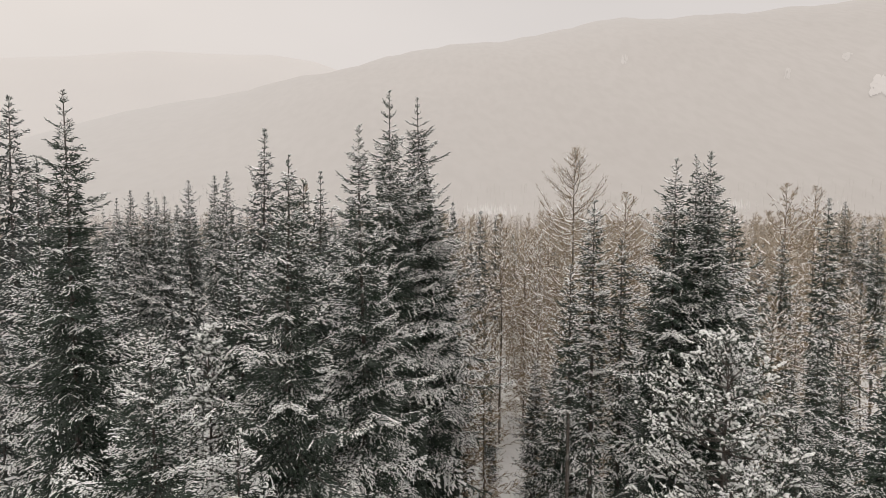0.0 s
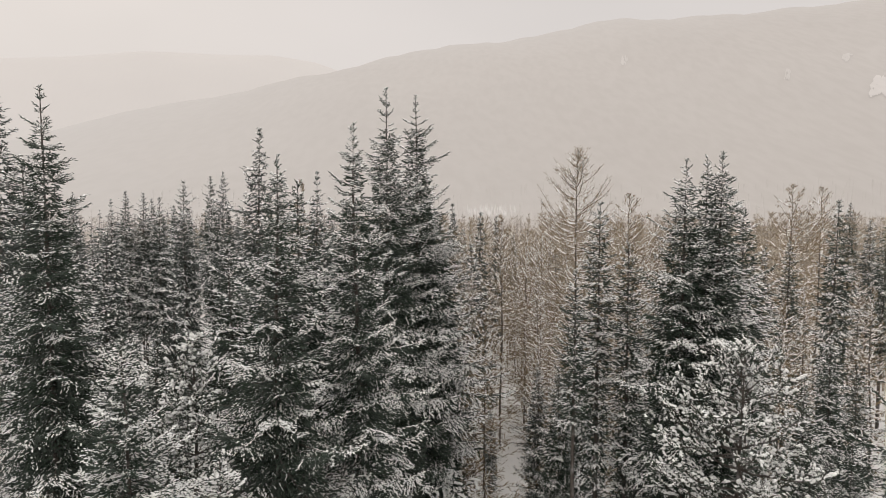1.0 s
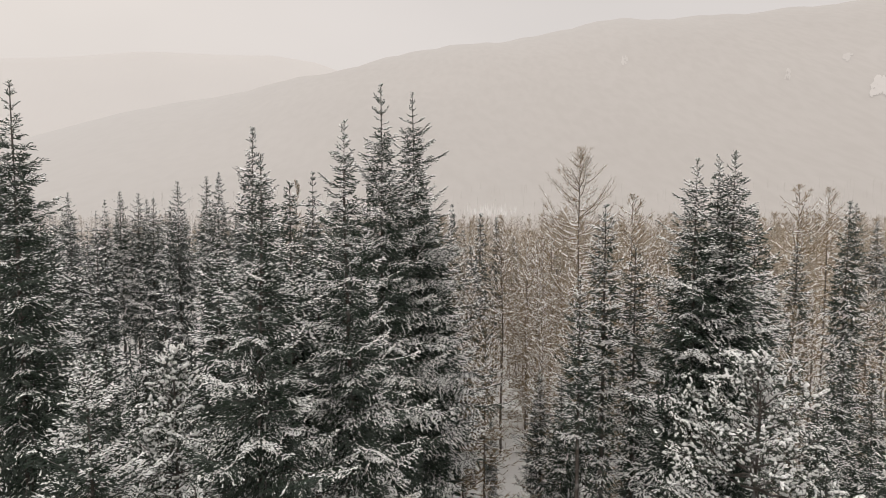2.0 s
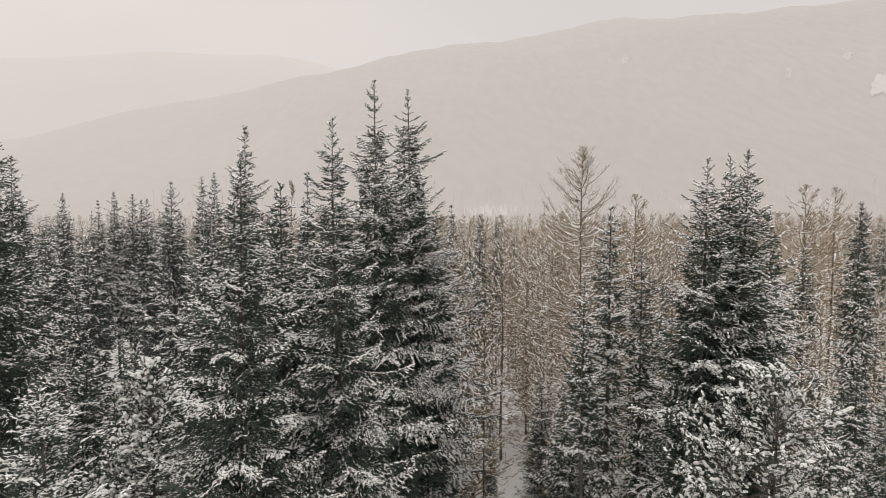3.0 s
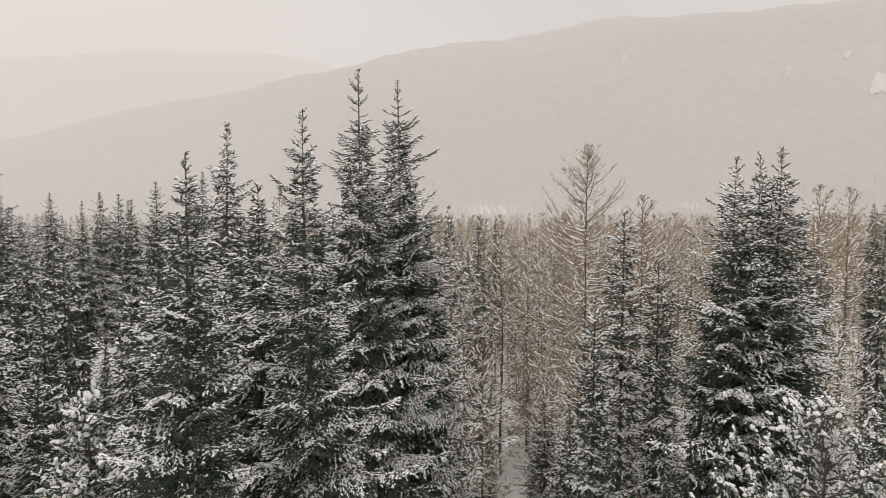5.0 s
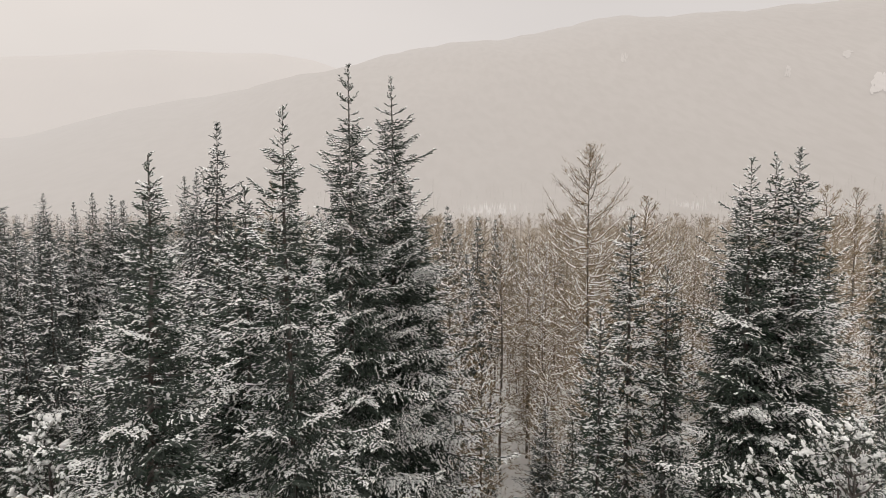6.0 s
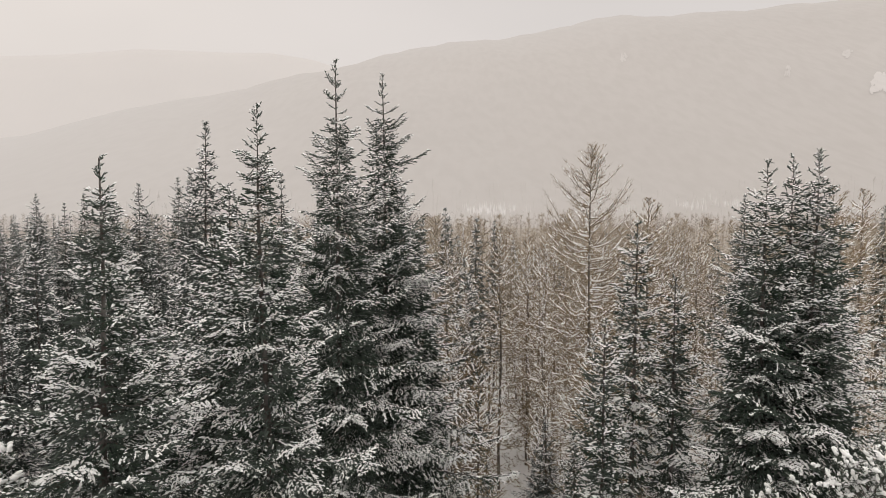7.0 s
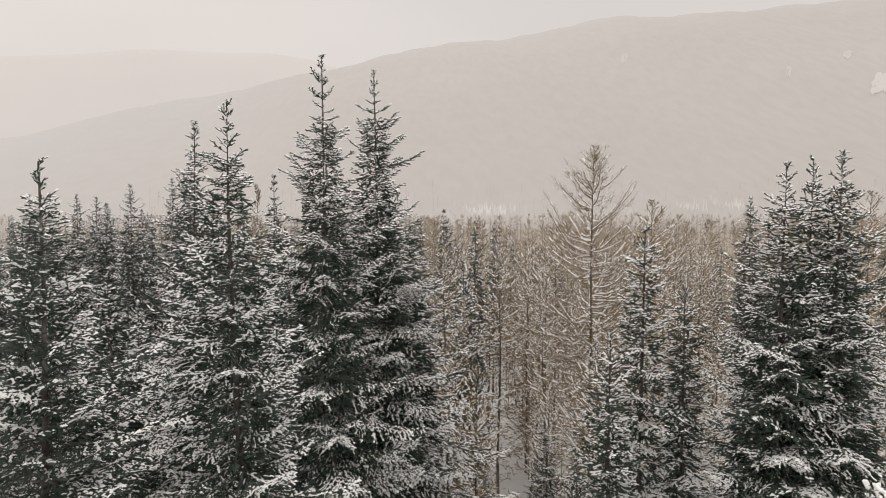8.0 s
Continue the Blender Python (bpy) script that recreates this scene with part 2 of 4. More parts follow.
def spruce_soups(seed, H, R, reach, power=0.85, sparse=1.5, base=5.0, low=8.0, mid=0.0, fine=1.0, snow=1.0, droop=1.0, keep=1.0, lumps=0.0):
    """A spruce of height H. The crown widens to the radius R over the upper reach metres; its topmost sparse metres carry thin, rising
    boughs. fine: size of the twigs (1 the finest); they grow coarser under the heights mid and low. lumps: share of twigs under a thick
    cap of snow. Returns trunk, boughs, foliage, snow."""
    H -= 0.03
    g = np.random.default_rng(seed)
    trunk, boughs, leaf, white = Soup(), Soup(), Soup(), Soup()
    bend = g.normal(0, 0.05, 2)
    zs = np.linspace(0, H, 14)

    def axis(z):
        z = np.asarray(z, float)
        return np.stack([bend[0] * np.sin(z * 0.55), bend[1] * np.sin(z * 0.5 + 1), z], -1)

    tube(trunk, axis(zs), 0.0080 * H * (1 - zs / H) ** 0.95 + 0.009, 7)
    # the boughs, whorl by whorl: height, heading, length, first slope, upward curl, sideways drift, snow, size, thin or not
    rows, lump, tier = [], g.uniform(0, 6, 4), 0
    z = H - 0.12
    while z > base:
        below = H - z
        f = fine * (1.0 if z > mid else 1.5) * (1.0 if z > low else 2.8)
        tier += 1
        minor, thin = tier % 2 == 0 and below > 0.8, below < sparse
        n = int(g.integers(3, 6)) if thin else int(g.integers(5, 8))
        a0 = g.uniform(0, 2 * np.pi)
        for k in range(n):
            if g.random() > keep:
                continue
            az = a0 + 2 * np.pi * k / n + g.normal(0, 0.25)
            full = 1.12 * R * min(1.0, below / reach) ** power * (1 + 0.16 * np.sin(az * 2 + lump[0] + z * 1.3) + 0.14 * np.sin(az * 3 + lump[1] - z * 2.1))
            L = max(0.05, full * g.uniform(0.66, 1.12))
            if thin:
                L *= g.uniform(0.75, 1.12)
            elif g.random() < 0.06:
                L *= 1.22
            drift = min(2.2, 0.95 * math.exp(g.normal(0, 0.6)))
            if minor:
                L, drift = L * g.uniform(0.35, 0.75), drift * 0.45
            start = np.interp(below, [0, 0.6, max(1.0, sparse), 6.0, 13.0], [1.0, 0.62, 0.22, -0.34 * droop, -0.66 * droop]) + g.normal(0, 0.12)
            curl = np.interp(below, [0, 2.0, 12.0], [0.10, 0.28, 0.40]) + g.normal(0, 0.06)
            rows.append((z + g.normal(0, 0.05), az, L, start, curl, g.normal(0, 0.10), drift, f, thin, min(1.0, below / 12.0)))
        z -= g.uniform(0.75, 1.25) * np.interp(below, [0, 2, 10], [0.15, 0.24, 0.30]) * (0.6 + 0.4 * f) * (1.45 if thin else 1.0)
    zb, az, L, start, curl, skew, drift, f, thin, t = np.array(rows).T
    thin = thin > 0.5
    root = axis(zb)
    out = np.column_stack([np.cos(az), np.sin(az), np.zeros(len(az))])
    side = np.column_stack([-out[:, 1], out[:, 0], np.zeros(len(az))]) * skew[:, None]

    def on_bough(b, s):
        s = np.asarray(s, float)
        return root[b] + L[b, None] * (out[b] * (s * np.cos(start[b]))[:, None] + side[b] * (s ** 2)[:, None] + UP * (s * np.sin(start[b]) + curl[b] * s ** 2.4)[:, None])

    def course(b, s):
        return unit(on_bough(b, s + 0.03) - on_bough(b, s - 0.03))

    everyone = np.arange(len(L))
    stations = np.linspace(0, 1, 5)
    tubes(boughs, np.stack([on_bough(everyone, np.full(len(L), q)) for q in stations], 1), (0.006 + 0.008 * L)[:, None] * (1 - 0.85 * stations))
    # needle-clad outer part of each bough, with snow along its back
    nb = np.maximum(2, (L / (0.07 * f)).astype(int))
    b = np.repeat(everyone, nb)
    q = 0.18 + 0.82 * (np.concatenate([np.arange(k) for k in nb]) + g.random(len(b)) * 0.4) / nb[b]
    p, d = on_bough(b, q), course(b, q)
    wide = 0.014 * (0.35 + 0.65 * f[b]) * g.uniform(0.7, 1.3, len(b))
    brush(leaf, p, unit(d + g.normal(0, 0.22, d.shape)), 0.095 * f[b], wide)
    on = g.random(len(b)) < 0.62 * snow * drift[b]
    loaves(white, (p + g.normal(0, 0.012, d.shape) * f[b, None] + d * (0.045 * f[b])[:, None] + UP * (0.8 * wide)[:, None])[on], unit(d + g.normal(0, 0.3, d.shape))[on],
           0.085 * f[b][on] * g.uniform(0.5, 1.2, on.sum()), wide[on] * g.uniform(2.2, 3.6, on.sum()), wide[on] * g.uniform(0.9, 1.9, on.sum()))
    # side twigs, longest near the trunk, hanging a little
    nt = np.maximum(1, (L / (0.10 * f)).astype(int)) * 2
    b = np.repeat(everyone, nt)
    k = np.concatenate([np.arange(c) for c in nt])
    n = len(b)
    st = np.clip(0.13 + 0.87 * (k + g.random(n)) / nt[b], 0.05, 0.99)
    cross_hand = np.where(k % 2 == 0, 1.0, -1.0)[:, None]
    p, d = on_bough(b, st), course(b, st)
    lt = np.clip((0.08 + 0.34 * L[b] * (1 - st) ** 0.8) * g.uniform(0.55, 1.35, n), 0.06, 0.62) * np.where(thin[b], 0.7, 1.0)
    td = unit(unit(np.cross(d, UP)) * cross_hand + d * g.uniform(0.5, 1.1, n)[:, None] + UP * (np.where(thin[b], 0.25, -0.10) - 0.75 * t[b] * droop * g.random(n))[:, None])
    sag = -0.20 * lt * (0.3 + t[b]) + np.where(g.random(n) < 0.35, 0.22 * lt, 0.0)
    # the snow lies in patches some half a metre wide, and is gone between them
    ph = g.uniform(0, 6.283, 6)
    patch = np.sin(5.2 * p[:, 0] + ph[0]) * np.sin(4.7 * p[:, 1] + ph[1]) + np.sin(6.1 * p[:, 2] + ph[2] + 2.3 * p[:, 0]) + 0.6 * np.sin(11.0 * p[:, 2] + ph[3] - 8.0 * p[:, 1] + 7.0 * p[:, 0])
    load = g.choice([0.5, 1.0, 1.5], n) * drift[b] * np.clip(1.0 + 0.75 * patch, 0.12, 2.3)

    def on_twig(i, s):
        return p[i] + td[i] * (lt[i] * s)[:, None] + UP * (sag[i] * s ** 2)[:, None]

    twigs = np.arange(n)
    tip_dir = unit(td + UP * (sag / lt)[:, None] * 1.2)
    wide = 0.0125 * (0.35 + 0.65 * f[b])
    for a0 in (0.30, 0.55, 0.78):
        brush(leaf, on_twig(twigs, np.full(n, a0)), unit(td * (1 - a0) + tip_dir * a0 + g.normal(0, 0.22, td.shape)), lt * 0.27, wide * g.uniform(0.7, 1.2, n))
    bare = g.random(n)
    for a0 in (0.45, 0.7, 0.95):
        cap = bare < (0.34 + 0.3 * a0) * snow * load + lumps * (load > 1.3)
        c = cap.sum()
        thick = wide[cap] * g.uniform(0.9, 1.6, c) * np.where(g.random(c) < lumps, 1.6, 1.0)
        loaves(white, on_twig(twigs[cap], a0 + g.uniform(-0.1, 0.1, c)) + UP * (thick * 0.6)[:, None], unit(td[cap] * (1 - a0) + tip_dir[cap] * a0 + g.normal(0, 0.18, (c, 3))),
               np.clip(lt[cap] * 0.40, 0.03, 0.14 * f[b][cap]) * g.uniform(0.7, 1.2, c), thick * g.uniform(1.8, 2.7, c), thick * g.uniform(0.9, 1.7, c), 6 if fine < 1.0 else 4)
    # twiglets clad in needles, each perhaps with its own small load
    m = np.maximum(1, np.round(lt / (0.068 * f[b] * np.where(st < 0.35, 1.6, 1.0))).astype(int))
    i = np.repeat(twigs, m)
    k = np.concatenate([np.arange(c) for c in m])
    n2 = len(i)
    fr = (k + g.random(n2)) / m[i]
    sp = on_twig(i, fr)
    sd = unit(td[i] * 0.9 + unit(np.cross(td[i], UP)) * (np.where(k % 2 == 0, 0.8, -0.8) * g.uniform(0.5, 1.3, n2))[:, None] + g.normal(0, 0.30, (n2, 3)) - UP * (0.30 * t[b[i]])[:, None])
    ln = (0.045 + 0.060 * g.random(n2)) * (0.3 + 0.7 * f[b[i]])
    w2 = 0.0120 * (0.35 + 0.65 * f[b[i]]) * g.uniform(0.75, 1.3, n2)
    brush(leaf, sp, sd, ln, w2)
    on = g.random(n2) < (0.06 + 0.42 * np.maximum(st[i], fr * 0.8)) * snow * load[i]
    c = on.sum()
    loaves(white, (sp + sd * (ln * g.uniform(0.4, 0.7, n2))[:, None] + UP * (w2 * 0.6)[:, None])[on], sd[on], ln[on] * g.uniform(0.7, 1.2, c), w2[on] * g.uniform(1.8, 2.9, c), w2[on] * g.uniform(0.8, 1.8, c))
    # shaded inner sprigs about the trunk
    most = int(np.pi * (0.45 * R) ** 2 * (H - base) * (230 if fine < 1.5 else 170) / max(0.85, fine) ** 1.4)
    deep = g.uniform(max(0.7, sparse), H - base, 3 * most)
    rad = R * np.minimum(1.0, deep / reach) ** power * 0.46
    kept = g.random(3 * most) * rad.max() ** 2 < rad ** 2
    deep, rad = deep[kept][:most], rad[kept][:most]
    k3 = len(deep)
    az, rr = g.uniform(0, 6.283, k3), rad * np.sqrt(g.random(k3))
    way = np.column_stack([np.cos(az), np.sin(az), np.zeros(k3)])
    brush(leaf, way * rr[:, None] + UP * (H - deep - 0.2 * rr)[:, None], unit(way + g.normal(0, 0.6, (k3, 3)) - UP * 0.3), g.uniform(0.12, 0.24, k3) * fine ** 0.6, g.uniform(0.016, 0.032, k3) * fine ** 0.7)
    # bare leader with its buds
    brush(leaf, axis(H) - UP * g.uniform(0.0, 0.5, 14)[:, None], unit(np.column_stack([g.normal(0, .35, 14), g.normal(0, .35, 14), np.ones(14)])), 0.055, 0.009)
    return trunk, boughs, leaf, white


def larch_soups(seed, H, R, base, fine=1.0, snow=1.0, reach=7.0, stout=1.0, round_top=0.75):
    """A bare larch: straight trunk, long boughs that sag and sweep up at their ends, fine twigs with lines of snow on them.
    round_top: how fast the crown widens under its tip (smaller is rounder)."""
    H -= 0.4
    g = np.random.default_rng(seed)
    trunk, twig, white = Soup(), Soup(), Soup()
    zs = np.linspace(0, H, 12)
    wob = g.normal(0, 0.07, 2)

    def axis(z):
        z = np.asarray(z, float)
        return np.stack([wob[0] * np.sin(z * 0.45), wob[1] * np.sin(z * 0.38 + 2), z], -1)

    tube(trunk, axis(zs), 0.0058 * H * (1 - zs / H) ** 0.9 + 0.010, 6)
    rows, z = [], H - 0.12
    while z > base:
        below = H - z
        for k in range(int(g.integers(2, 5))):
            L = max(0.2, R * min(1.0, below / reach) ** round_top * g.uniform(0.6, 1.1) * (1 - 0.25 * max(0, below - reach) / H))
            start = np.interp(below, [0, 1.5, 4.0, 8.0, 14.0], [1.20, 0.48, 0.10, -0.18, -0.40]) + g.normal(0, 0.17)
            curl = np.interp(below, [0, 3, 8, 14], [0.15, 0.62, 0.52, 0.40]) * g.uniform(0.6, 1.3)
            rows.append((z + g.normal(0, 0.06), g.uniform(0, 2 * np.pi), L, start, curl, g.normal(0, 0.16), below))
        z -= g.uniform(0.6, 1.4) * 0.25 * (0.55 + 0.45 * fine) * min(1.0, 0.45 + below / 5)
    zb, az, L, start, curl, skew, below = np.array(rows).T
    out = np.column_stack([np.cos(az), np.sin(az), np.zeros(len(az))])
    side = np.column_stack([-out[:, 1], out[:, 0], np.zeros(len(az))]) * skew[:, None]
    kink = g.normal(0, 0.03, (len(L), 2))
    root = axis(zb)

    def on_bough(b, s):
        s = np.asarray(s, float)
        rise = s * np.sin(start[b]) + curl[b] * s ** 2.2 + kink[b, 0] * np.sin(s * 9 + az[b])
        return root[b] + L[b, None] * (out[b] * (s * np.cos(start[b]))[:, None] + side[b] * (s ** 2 + kink[b, 1] * np.sin(s * 11))[:, None] + UP * rise[:, None])

    def course(b, s):
        return unit(on_bough(b, s + 0.03) - on_bough(b, s - 0.03))

    everyone = np.arange(len(L))
    stations = np.linspace(0, 1, 7 if fine < 1.2 else 5)
    tubes(twig, np.stack([on_bough(everyone, np.full(len(L), q)) for q in stations], 1), stout * (0.008 + 0.008 * L)[:, None] * (1 - 0.8 * stations) * (0.7 + 0.3 * fine))
    # fine twigs to both sides and upwards, each forked twice
    nt = np.maximum(3, (L / (0.085 * fine)).astype(int))
    b = np.repeat(everyone, nt)
    n = len(b)
    q = g.uniform(0.10, 1.0, n)
    p, d = on_bough(b, q), course(b, q)
    cross = unit(np.cross(d, UP)) * np.where(g.random(n) < 0.5, -1, 1)[:, None]
    td = unit(cross * 0.8 + d * 0.9 + UP * g.normal(0.16, 0.38, n)[:, None])
    lt = g.uniform(0.18, 0.55, n) * (0.4 + 0.35 * L[b]) * (0.8 + 0.2 * fine)
    spikes(twig, p, td, lt, 0.010 * fine)
    for share in (0.25, 0.5, 0.75):
        spikes(twig, p + td * (lt * share)[:, None], unit(td + g.normal(0, 0.6, td.shape)), lt * 0.5, 0.0085 * fine)
    on = g.random(n) < 0.30 * snow
    loaves(white, (p + td * (lt * 0.4)[:, None] + UP * 0.010)[on], td[on], np.minimum(0.2, lt[on] * 0.6), 0.020 * fine, 0.020 * fine)
    # snow along the backs of the boughs, in broken lines
    nb = np.maximum(3, (L / (0.11 * fine ** 0.5)).astype(int))
    b = np.repeat(everyone, nb)
    q = g.uniform(0.05, 0.97, len(b))
    on = g.random(len(b)) < 0.85 * snow * np.where(below[b] < 1.2, 0.3, 1.0)
    b, q = b[on], q[on]
    loaves(white, on_bough(b, q) + UP * 0.018 * stout, course(b, q), g.uniform(0.10, 0.26, len(b)) * fine ** 0.5, g.uniform(0.030, 0.050, len(b)) * stout, g.uniform(0.030, 0.055, len(b)) * stout)
    return trunk, twig, white


def bare_form(seed, blades, stout=1.0):
    """A far leafless tree 20 m high: trunk and upswept sprays of twigs."""
    g = np.random.default_rng(seed)
    s = Soup()
    tube(s, np.array([[0, 0, 0], [0.1, 0, 11], [0, 0, 20.0]]), [0.14, 0.09, 0.03], 3)
    t = g.random(blades) ** 1.3
    z = 19.6 - 13.5 * t
    az = g.uniform(0, 6.283, blades)
    up = np.interp(t, [0, 0.3, 1], [1.3, 0.5, -0.05]) + g.normal(0, 0.2, blades)
    d = unit(np.column_stack([np.cos(az), np.sin(az), up]))
    L = np.interp(t, [0, 0.4, 1], [0.9, 2.6, 2.2]) * g.uniform(0.6, 1.2, blades)
    p = np.column_stack([np.zeros(blades), np.zeros(blades), z])
    spikes(s, p, d, L, 0.07 * stout)
    for share in (0.35, 0.6, 0.8):
        spikes(s, p + d * (L * share)[:, None], unit(d + g.normal(0, 0.5, d.shape)), L * 0.45, 0.055 * stout)
    return s


def far_spruce_form(seed, boughs):
    """A far spruce 20 m high: a trunk, drooping boughs as slim wedges, and the snow on them. Returns tree and snow."""
    g = np.random.default_rng(seed)
    tree, white = Soup(), Soup()
    tube(tree, np.array([[0, 0, 0], [0, 0, 12], [0, 0, 20.0]]), [0.16, 0.09, 0.02], 3)
    below = 0.2 + 13.5 * g.random(boughs) ** 0.75
    az = g.uniform(0, 6.283, boughs)
    L = (0.16 + 1.75 * np.minimum(1, below / 6.5) ** 0.9) * g.uniform(0.6, 1.15, boughs)
    d = unit(np.column_stack([np.cos(az), np.sin(az), np.interp(below, [0, 1.5, 5, 14], [1.1, 0.2, -0.35, -0.6]) + g.normal(0, 0.12, boughs)]))
    p = np.column_stack([np.zeros(boughs), np.zeros(boughs), 20.0 - below])
    brush(tree, p + d * (L * 0.15)[:, None], d, L * 0.85, 0.05 + 0.055 * L)
    for share, turn in ((0.55, 0.8), (0.75, -0.8)):
        cross = unit(np.cross(d, UP)) * turn
        brush(tree, p + d * (L * share)[:, None], unit(d + cross - UP * 0.15), L * 0.38, 0.04 + 0.03 * L)
    on = g.random(boughs) < 0.6
    loaves(white, (p + d * (L * 0.8)[:, None] + UP * 0.06)[on], d[on], L[on] * 0.5, 0.10 + 0.08 * L[on], 0.08)
    return tree, white


def pine_soups(seed, H, R, base):
    """A young stone pine: rounded crown, uneven boughs, each twig's end a tuft of long needles under a small pad of snow."""
    g = np.random.default_rng(seed)
    trunk, boughs, leaf, white = Soup(), Soup(), Soup(), Soup()
    zs = np.linspace(0, H * 0.97, 10)
    tube(trunk, np.column_stack([0.04 * np.sin(zs), 0.03 * np.cos(zs), zs]), 0.011 * H * (1 - zs / H) + 0.015, 7)
    z = H - 0.15
    while z > base:
        below = H - z
        for k in range(int(g.integers(4, 7))):
            az = g.uniform(0, 2 * np.pi)
            L = R * min(1.0, 0.10 + (below / 3.8) ** 0.7) * g.uniform(0.6, 1.02)
            start = np.interp(below, [0, 1.0, 5.0], [1.0, 0.35, -0.30]) + g.normal(0, 0.18)
            s = np.linspace(0, 1, 6)
            out = np.array([np.cos(az), np.sin(az), 0.0])
            pts = np.array([0, 0, z]) + L * (s[:, None] * out * np.cos(start) + (s * np.sin(start) + 0.30 * s ** 2)[:, None] * UP)
            pts[1:] += g.normal(0, 0.03 * L, (5, 3))
            tube(boughs, pts, (0.010 + 0.010 * L) * (1 - 0.75 * s), 4)
            nt = max(4, int(L / 0.10))
            st = np.concatenate([[1.0], g.uniform(0.28, 1.0, nt)])
            p, d = along(pts, st)
            td = unit(d * 0.6 + unit(np.cross(d, UP)) * g.normal(0, 0.9, len(st))[:, None] + UP * g.normal(0.25, 0.45, len(st))[:, None])
            lt = g.uniform(0.10, 0.50, len(st)) * (0.5 + 0.5 * np.minimum(1, L))
            tip = p + td * lt[:, None]
            for a, b in zip(p, tip):
                tube(boughs, np.array([a, b]), [0.010, 0.006], 3)
            m = 30
            idx = np.repeat(np.arange(len(st)), m)
            q = tip[idx] - td[idx] * (g.uniform(0, 0.20, len(idx)))[:, None]
            nd = unit(td[idx] * 0.8 + g.normal(0, 0.75, (len(idx), 3)))
            spikes(leaf, q, nd, g.uniform(0.08, 0.14, len(idx)), 0.009)
            # snow in soft knobs along the twigs, with crumbs about them
            for a, b, q0 in zip(tip, td, p):
                if g.random() < 0.58:
                    w = g.uniform(0.045, 0.085)
                    for share in (1.02, 0.85, 0.66, 0.45)[:int(g.integers(2, 5))]:
                        pad(white, q0 + (a - q0) * share + UP * 0.03 + g.normal(0, 0.012, 3), unit(b + g.normal(0, 0.3, 3)), w * g.uniform(1.5, 2.6), w, w * g.uniform(0.5, 0.9), g)
                        w *= g.uniform(0.65, 1.1)
            on = g.random(len(idx)) < 0.13
            loaves(white, q[on] + UP * 0.02, nd[on], g.uniform(0.05, 0.13, on.sum()), g.uniform(0.03, 0.06, on.sum()), 0.035)
        z -= g.uniform(0.7, 1.3) * 0.30
    return trunk, boughs, leaf, white


def pad(soup, p, d, length, width, height, g):
    """One soft lump of snow: a small ball of rings, flattened below."""
    d = unit(np.array(d) * np.array([1, 1, 0.45]) + np.array([1e-4, 0, 0]))
    s = unit(np.cross(d, UP))
    u = np.cross(s, d)
    rings, n = 3, 6
    verts, faces = [p + u * height], []
    for i in range(1, rings + 1):
        a = i / rings * 2.3
        for j in range(n):
            b = 2 * np.pi * j / n
            r = math.sin(min(a, 2.3)) * g.uniform(0.88, 1.12)
            verts.append(p + d * r * math.cos(b) * length * 0.5 + s * r * math.sin(b) * width * 0.5 + u * math.cos(a) * height * (1 if a < 1.57 else 0.5))
    for j in range(n):
        faces.append([0, 1 + j, 1 + (j + 1) % n])
    for i in range(rings - 1):
        for j in range(n):
            a, b = 1 + i * n + j, 1 + i * n + (j + 1) % n
            faces += [[a, a + n, b + n], [a, b + n, b]]
    soup.add(np.array(verts), np.array(faces))


def part(name, soup, mat, parent, label="", smooth=False, kind=""):
    ob = new(name, soup.mesh(name, mat, smooth))
    ob.parent = parent
    return tagged(ob, label, kind=kind)


def spruce(label, group, needles=NEEDLES, name="spruce_tree", **k):
    thing = tagged(new(name), label, "spruce tree", group)
    trunk, boughs, leaf, white = spruce_soups(**k)
    part("trunk", trunk, BARK, thing, "", True)
    part("branchwork", boughs, BARK, thing, kind="stuff")
    part("foliage", leaf, needles, thing, "dark green needle sprigs", kind="stuff")
    part("snow_load", white, SNOW, thing, "white snow lying on the boughs", True, "stuff")
    return thing


def larch(label, group, wood=LARCH_TWIG, name="larch_tree", bark=LARCH_BARK, category="larch tree", **k):
    thing = tagged(new(name), label, category, group)
    trunk, twig, white = larch_soups(**k)
    part("trunk", trunk, bark, thing, "", True)
    part("branchwork", twig, wood, thing, "leafless tan twigs", kind="stuff")
    part("snow_load", white, SNOW, thing, "thin lines of snow on the twigs", True, "stuff")
    return thing


def stand(thing, x, y, turn=0.0, sx=1.0, sz=1.0):
    thing.matrix_basis = pose(x, y, 0, 0, 0, turn) @ Matrix.Diagonal((sx, sx, sz, 1))
    return thing


# ---------------------------------------------------------------- ground and distance


def valley(y):
    """The forest floor falls gently towards the valley beyond the near trees."""
    return -0.02 * np.clip(np.asarray(y, float) - 60, 0, 560)


def ground_height(x, y):
    return 0.12 * np.sin(x * 0.31 + 1) * np.cos(y * 0.27) + 0.08 * np.sin(x * 0.9 + y * 0.7) + valley(y)


def grid_mesh(name, xs, ys, height, mat):
    X, Y = np.meshgrid(xs, ys)
    v = np.column_stack([X.ravel(), Y.ravel(), height(X, Y).ravel()])
    nx = len(xs)
    i, j = np.meshgrid(np.arange(nx - 1), np.arange(len(ys) - 1))
    a = (j * nx + i).ravel()
    soup = Soup()
    soup.add(v, np.concatenate([np.column_stack([a, a + 1, a + nx + 1]), np.column_stack([a, a + nx + 1, a + nx])]))
    return soup.mesh(name, mat, True)


